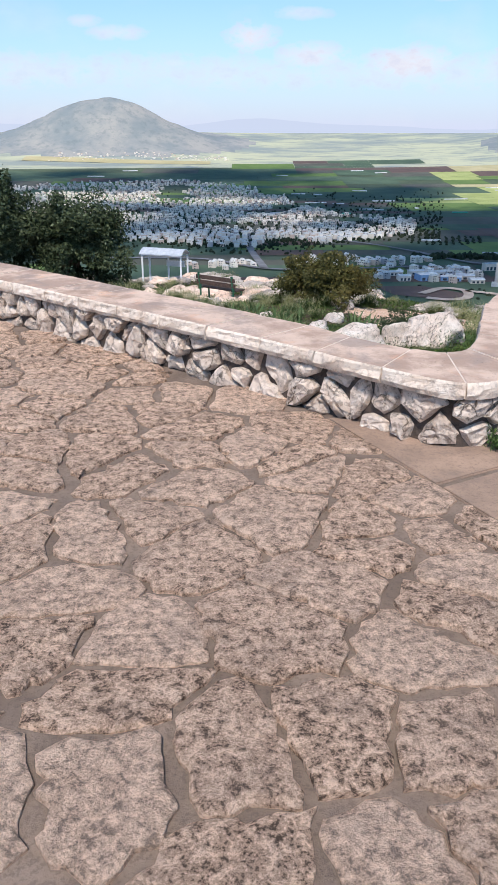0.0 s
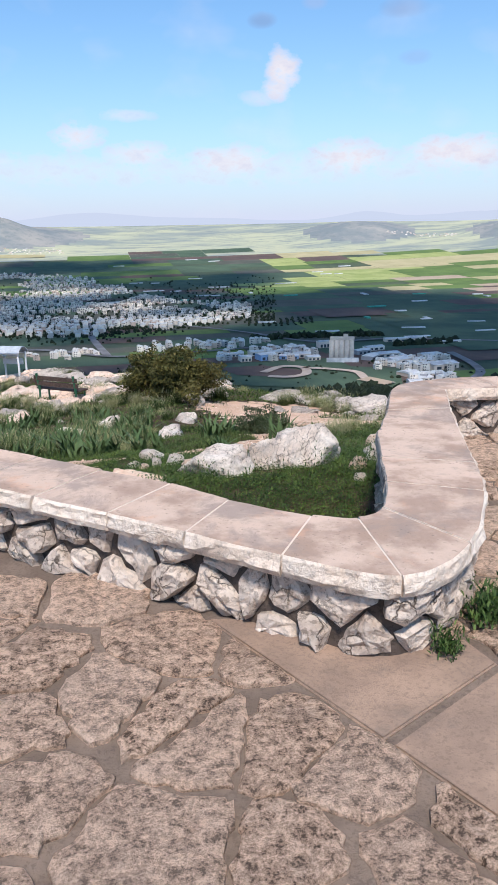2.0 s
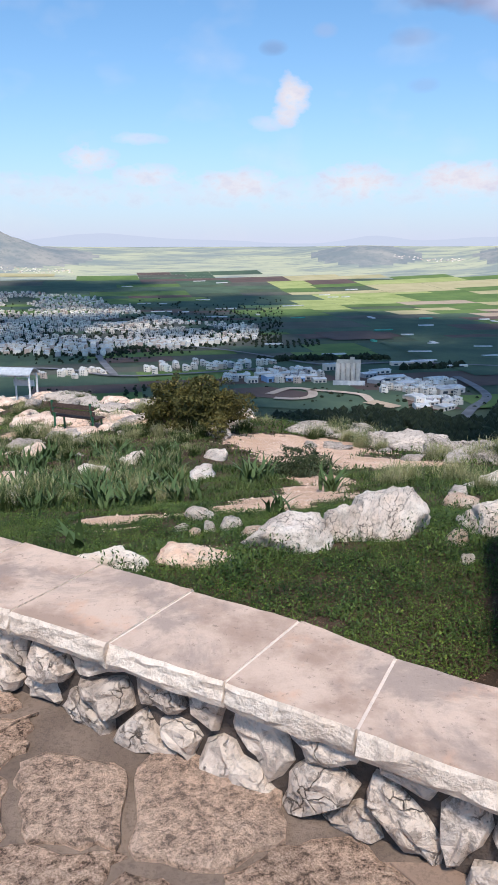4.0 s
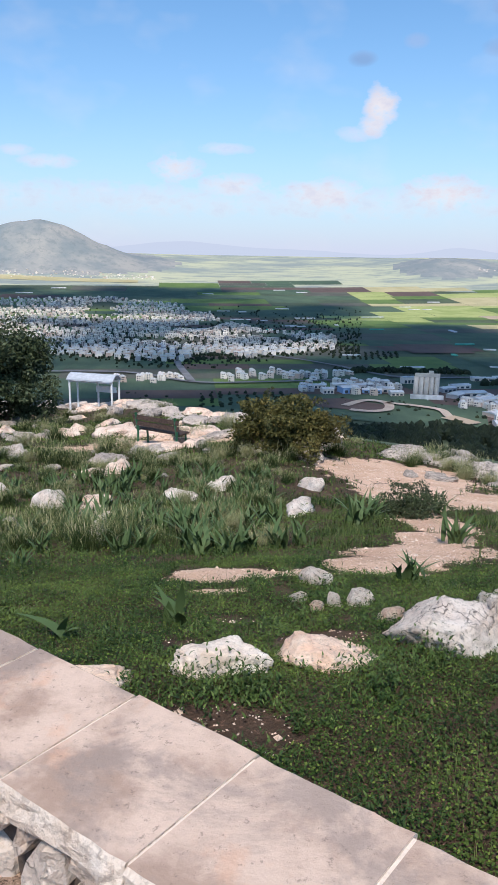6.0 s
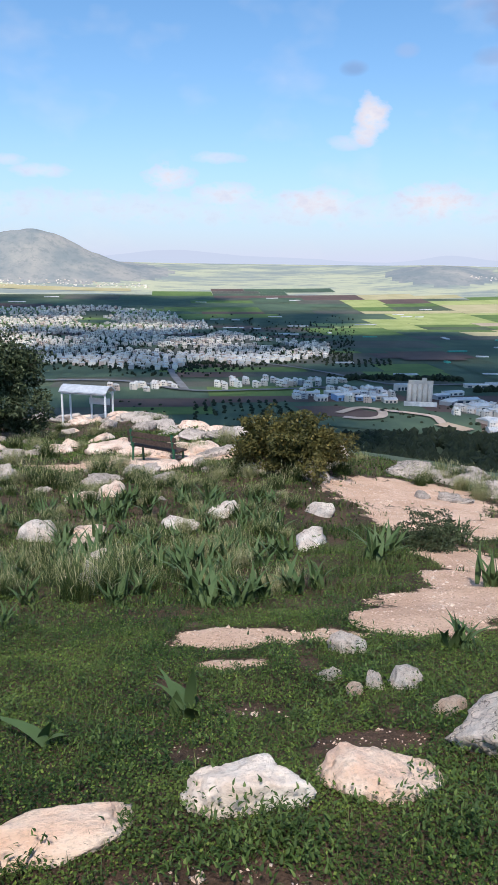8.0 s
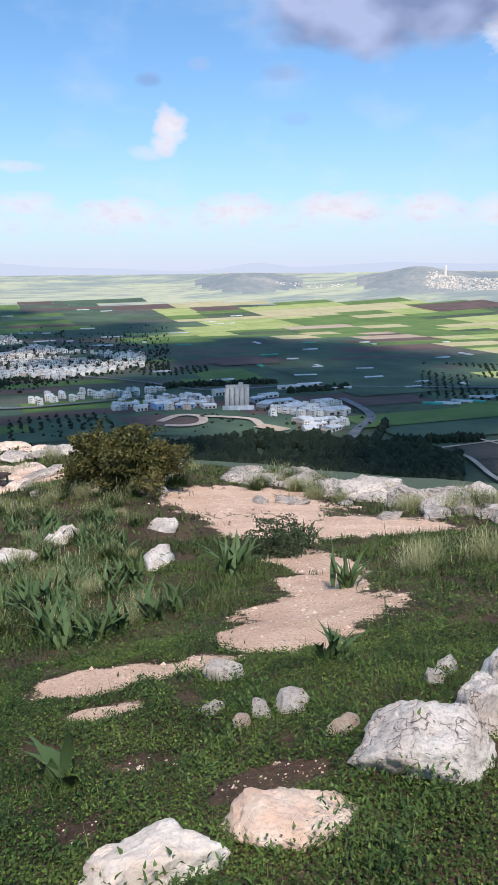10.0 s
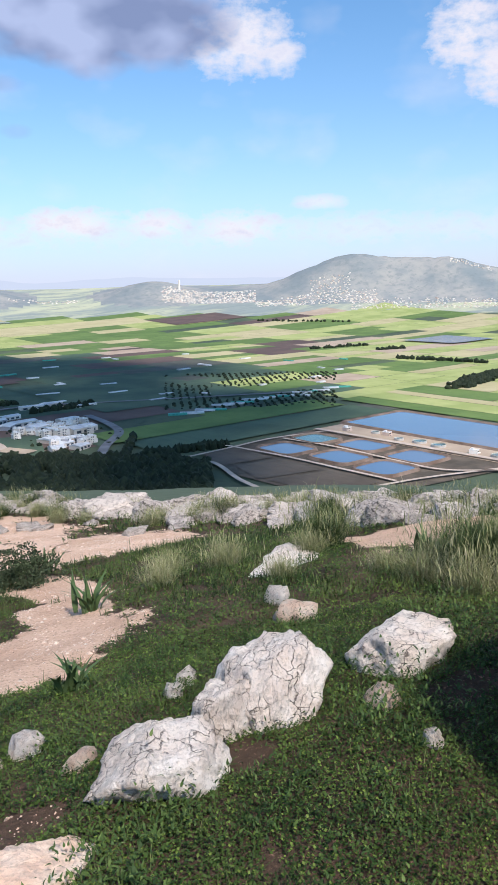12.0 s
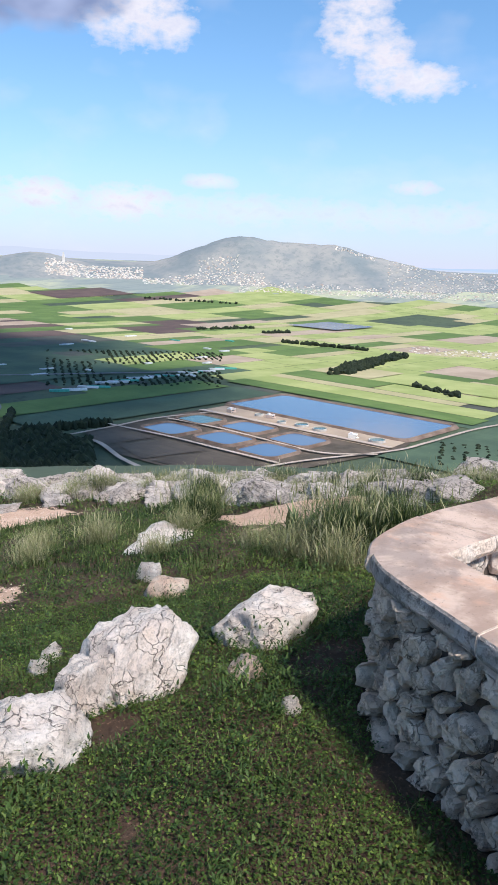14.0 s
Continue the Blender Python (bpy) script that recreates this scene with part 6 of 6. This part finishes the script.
# ---- woods and hedges: many small uneven crowns
def crowns(name, pts, label):
    verts, faces = [], []
    bm = bmesh.new()
    bmesh.ops.create_icosphere(bm, subdivisions=1, radius=1)
    bm.verts.ensure_lookup_table()
    unit = [p.co.copy() for p in bm.verts]
    tri = [tuple(q.index for q in p.verts) for p in bm.faces]
    bm.free()
    r = random.Random(len(pts))
    for x, y, s, tallness in pts:
        o, z = len(verts), plain_z(x, y) if math.hypot(x, y) > 700 else ground_z(x, y)
        for p in unit:
            k = s * r.uniform(0.65, 1.3)
            verts.append((x + p.x * k, y + p.y * k, z + s * tallness * 0.55 + p.z * k * tallness))
        faces += [tuple(o + i for i in t) for t in tri]
    tagged(mesh_ob(name, verts, faces, M_FOREST), label, "trees", kind="stuff")


wood = []
for k in range(8200):
    az = rng.uniform(13.5, 36)
    d = rng.uniform(640, 960)
    lo = 905 - 6 * abs(az - 22) + 40 * noise.noise((az * 0.5, 0, 3))
    if d > min(lo + 20, 930) or (az < 18 and d > 890) or (noise.noise((az * 0.7, d * 0.02, 8)) < -0.35):
        continue
    x, y = pol(az, d)
    wood.append((x, y, rng.uniform(3.4, 6.6), rng.uniform(0.9, 1.5)))
crowns("wood", wood, "dark pine wood on the lower slope")
hedge = []
for k in range(70):
    x, y = pol(31 + 6.5 * k / 69, 888 + 38 * k / 69 + rng.uniform(-5, 5))
    hedge.append((x, y, rng.uniform(3, 5), 1.6))
for k in range(420):
    t = rng.random()
    x, y = pol(54.9 + 4.6 * t + rng.uniform(-0.9, 0.9) * (1 - 0.5 * t), 1455 + 360 * t + rng.uniform(-30, 30))
    hedge.append((x, y, rng.uniform(3.5, 7), 1.1))
for az0, d0, az1, d1, nn in ((44, 2300, 48.5, 2420, 60), (49, 2250, 51, 2300, 40), (50.5, 2000, 57, 1900, 90), (60.5, 1350, 64, 1250, 40), (29.7, 900, 30.4, 1000, 30), (12, 1330, 22, 1380, 120), (23, 1270, 27.5, 1310, 60), (40, 3400, 47, 3300, 60)):
    for k in range(nn):
        t = rng.random()
        x, y = pol(az0 + (az1 - az0) * t, d0 + (d1 - d0) * t + rng.uniform(-12, 12))
        hedge.append((x, y, rng.uniform(3, 7), 1.1))
for k in range(2600):
    az = rng.uniform(-18, 14)
    x, y = pol(az, lerp_table(TOWN_NEAR, az) + rng.uniform(-110, 1400) * rng.random())
    hedge.append((x, y, rng.uniform(1.8, 3.8), 1.3))
crowns("hedgerow", hedge, "dark hedgerows and roadside trees on the plain")
grove = []
for az0, az1, d0, d1 in ((2, 9.5, 930, 1110), (12, 17, 1480, 1640), (33, 46, 1230, 1700), (63, 70, 800, 905)):
    for d in np.arange(d0, d1, 13.0):
        for az in np.arange(az0, az1, 13.0 / d * 57.3):
            x, y = pol(az, d)
            if noise.noise((x * 0.006, y * 0.006, 33)) > -0.15 and rng.random() < 0.85:
                grove.append((x + rng.uniform(-2, 2), y + rng.uniform(-2, 2), rng.uniform(2.2, 3.6), 0.95))
crowns("olive_grove", grove, "olive groves planted in rows on the plain")
bush = []
for k in range(500):
    az, d = rng.uniform(-6, 30), rng.uniform(620, 1120)
    if noise.noise((az * 0.4, d * 0.01, 50)) > 0.05:
        x, y = pol(az, d)
        bush.append((x, y, rng.uniform(1.5, 3.5), 0.9))
for k in range(1300):
    az, d = rng.uniform(8, 72), rng.uniform(180, 640)
    if noise.noise((az * 0.35, d * 0.008, 53)) > -0.1:
        x, y = pol(az, d)
        bush.append((x, y, rng.uniform(1.0, 2.8), 0.9))
crowns("scrub", bush, "scattered scrub on the rough ground below the hill")

# ---------------------------------------------------------------- the cloud bank over the valley
cm = Mat("cloud_vapour", 1.0)
cm.color((0.85, 0.86, 0.88))
tl = cm.t.nodes.new("ShaderNodeBsdfTranslucent")
tl.inputs[0].default_value = (0.93, 0.94, 0.97, 1)
ms = cm.t.nodes.new("ShaderNodeMixShader")
ms.inputs[0].default_value = 0.62
cm.t.links.new(cm.b.outputs[0], ms.inputs[1])
cm.t.links.new(tl.outputs[0], ms.inputs[2])
cm.t.links.new(ms.outputs[0], cm.t.nodes["Material Output"].inputs[0])
rng = random.Random(77)
puffs = 0
verts, faces = [], []
bm = bmesh.new()
bmesh.ops.create_icosphere(bm, subdivisions=2, radius=1)
unit = [p.co.copy() for p in bm.verts]
tri = [tuple(q.index for q in p.verts) for p in bm.faces]
bm.free()
CLOUD_H = 1300.0
while puffs < 126:
    az, d = rng.uniform(-24, 42), rng.uniform(640, 3500)
    edge = lerp_table([(-24, 3500), (8, 3400), (13, 2500), (20, 2250), (28, 2050), (36, 1700), (42, 1350)], az)
    if d > edge + 60 * noise.noise((az, d * 0.01, 4)) or d < lerp_table([(-24, 900), (13, 760), (20, 640), (32, 640), (38, 820), (42, 1080)], az) or rng.random() > (d + (700 if 13 < az < 36 else 0)) / 2600 or (az < 11 and 1350 < d < 2700 and rng.random() < 0.22):
        continue
    x, y = pol(az, d)
    k = CLOUD_H / math.tan(radians(SUN_EL))
    x, y = x + k * math.sin(radians(SUN_AZ)), y + k * math.cos(radians(SUN_AZ))
    o, s = len(verts), rng.uniform(90, 170)
    z = CLOUD_H - 200 + rng.uniform(-20, 70)
    for p in unit:
        q = s * (1 + 0.30 * noise.noise(p * 2.0 + Vector((puffs, 0, 0))))
        verts.append((x + p.x * q, y + p.y * q, z + p.z * q * (0.55 if p.z > 0 else 0.22)))
    faces += [tuple(o + i for i in t) for t in tri]
    puffs += 1
tagged(mesh_ob("cloud", verts, faces, cm.m, smooth=True), "broken bank of white cumulus cloud above the valley", "cloud", kind="stuff")

# ---------------------------------------------------------------- paving stones
paving((-3.6, 0.35), (4.2, 6.7), 0.385, 0.385, 31)

# the rest of the terrace, away from the path
rng = random.Random(32)
pts = [p for p in jitter_points((-9, -9), (10, 10), 0.45, 0.45, rng, 0.5)]
allv, allf = [], []
for poly in cells(pts, (-9, -9), (10, 10), 1.5):
    c = sum(poly, Vector((0, 0))) / len(poly)
    if (-3.7 < c.x < 4.3 and 0.2 < c.y < 6.8) or not inside(TERRACE, c.x, c.y) or band_side(c) == 0:
        continue
    if c.y < 4.3:
        poly = clip_half(poly, BAND_A - band_n * 0.01, band_n) if band_side(c) < 0 else clip_half(poly, BAND_B + band_n * 0.01, -band_n)
    if len(poly) < 3:
        continue
    vv, ff2 = stone_mesh(poly, lambda u, w, hh: (u, w, hh), -0.03, rng.uniform(0.004, 0.012), 0.016, 0.006, rng, 0.03, 0.12)
    o = len(allv)
    allv += vv
    allf += [tuple(o + k for k in q) for q in ff2]
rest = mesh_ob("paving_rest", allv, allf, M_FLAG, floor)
rest["kind"] = "stuff"
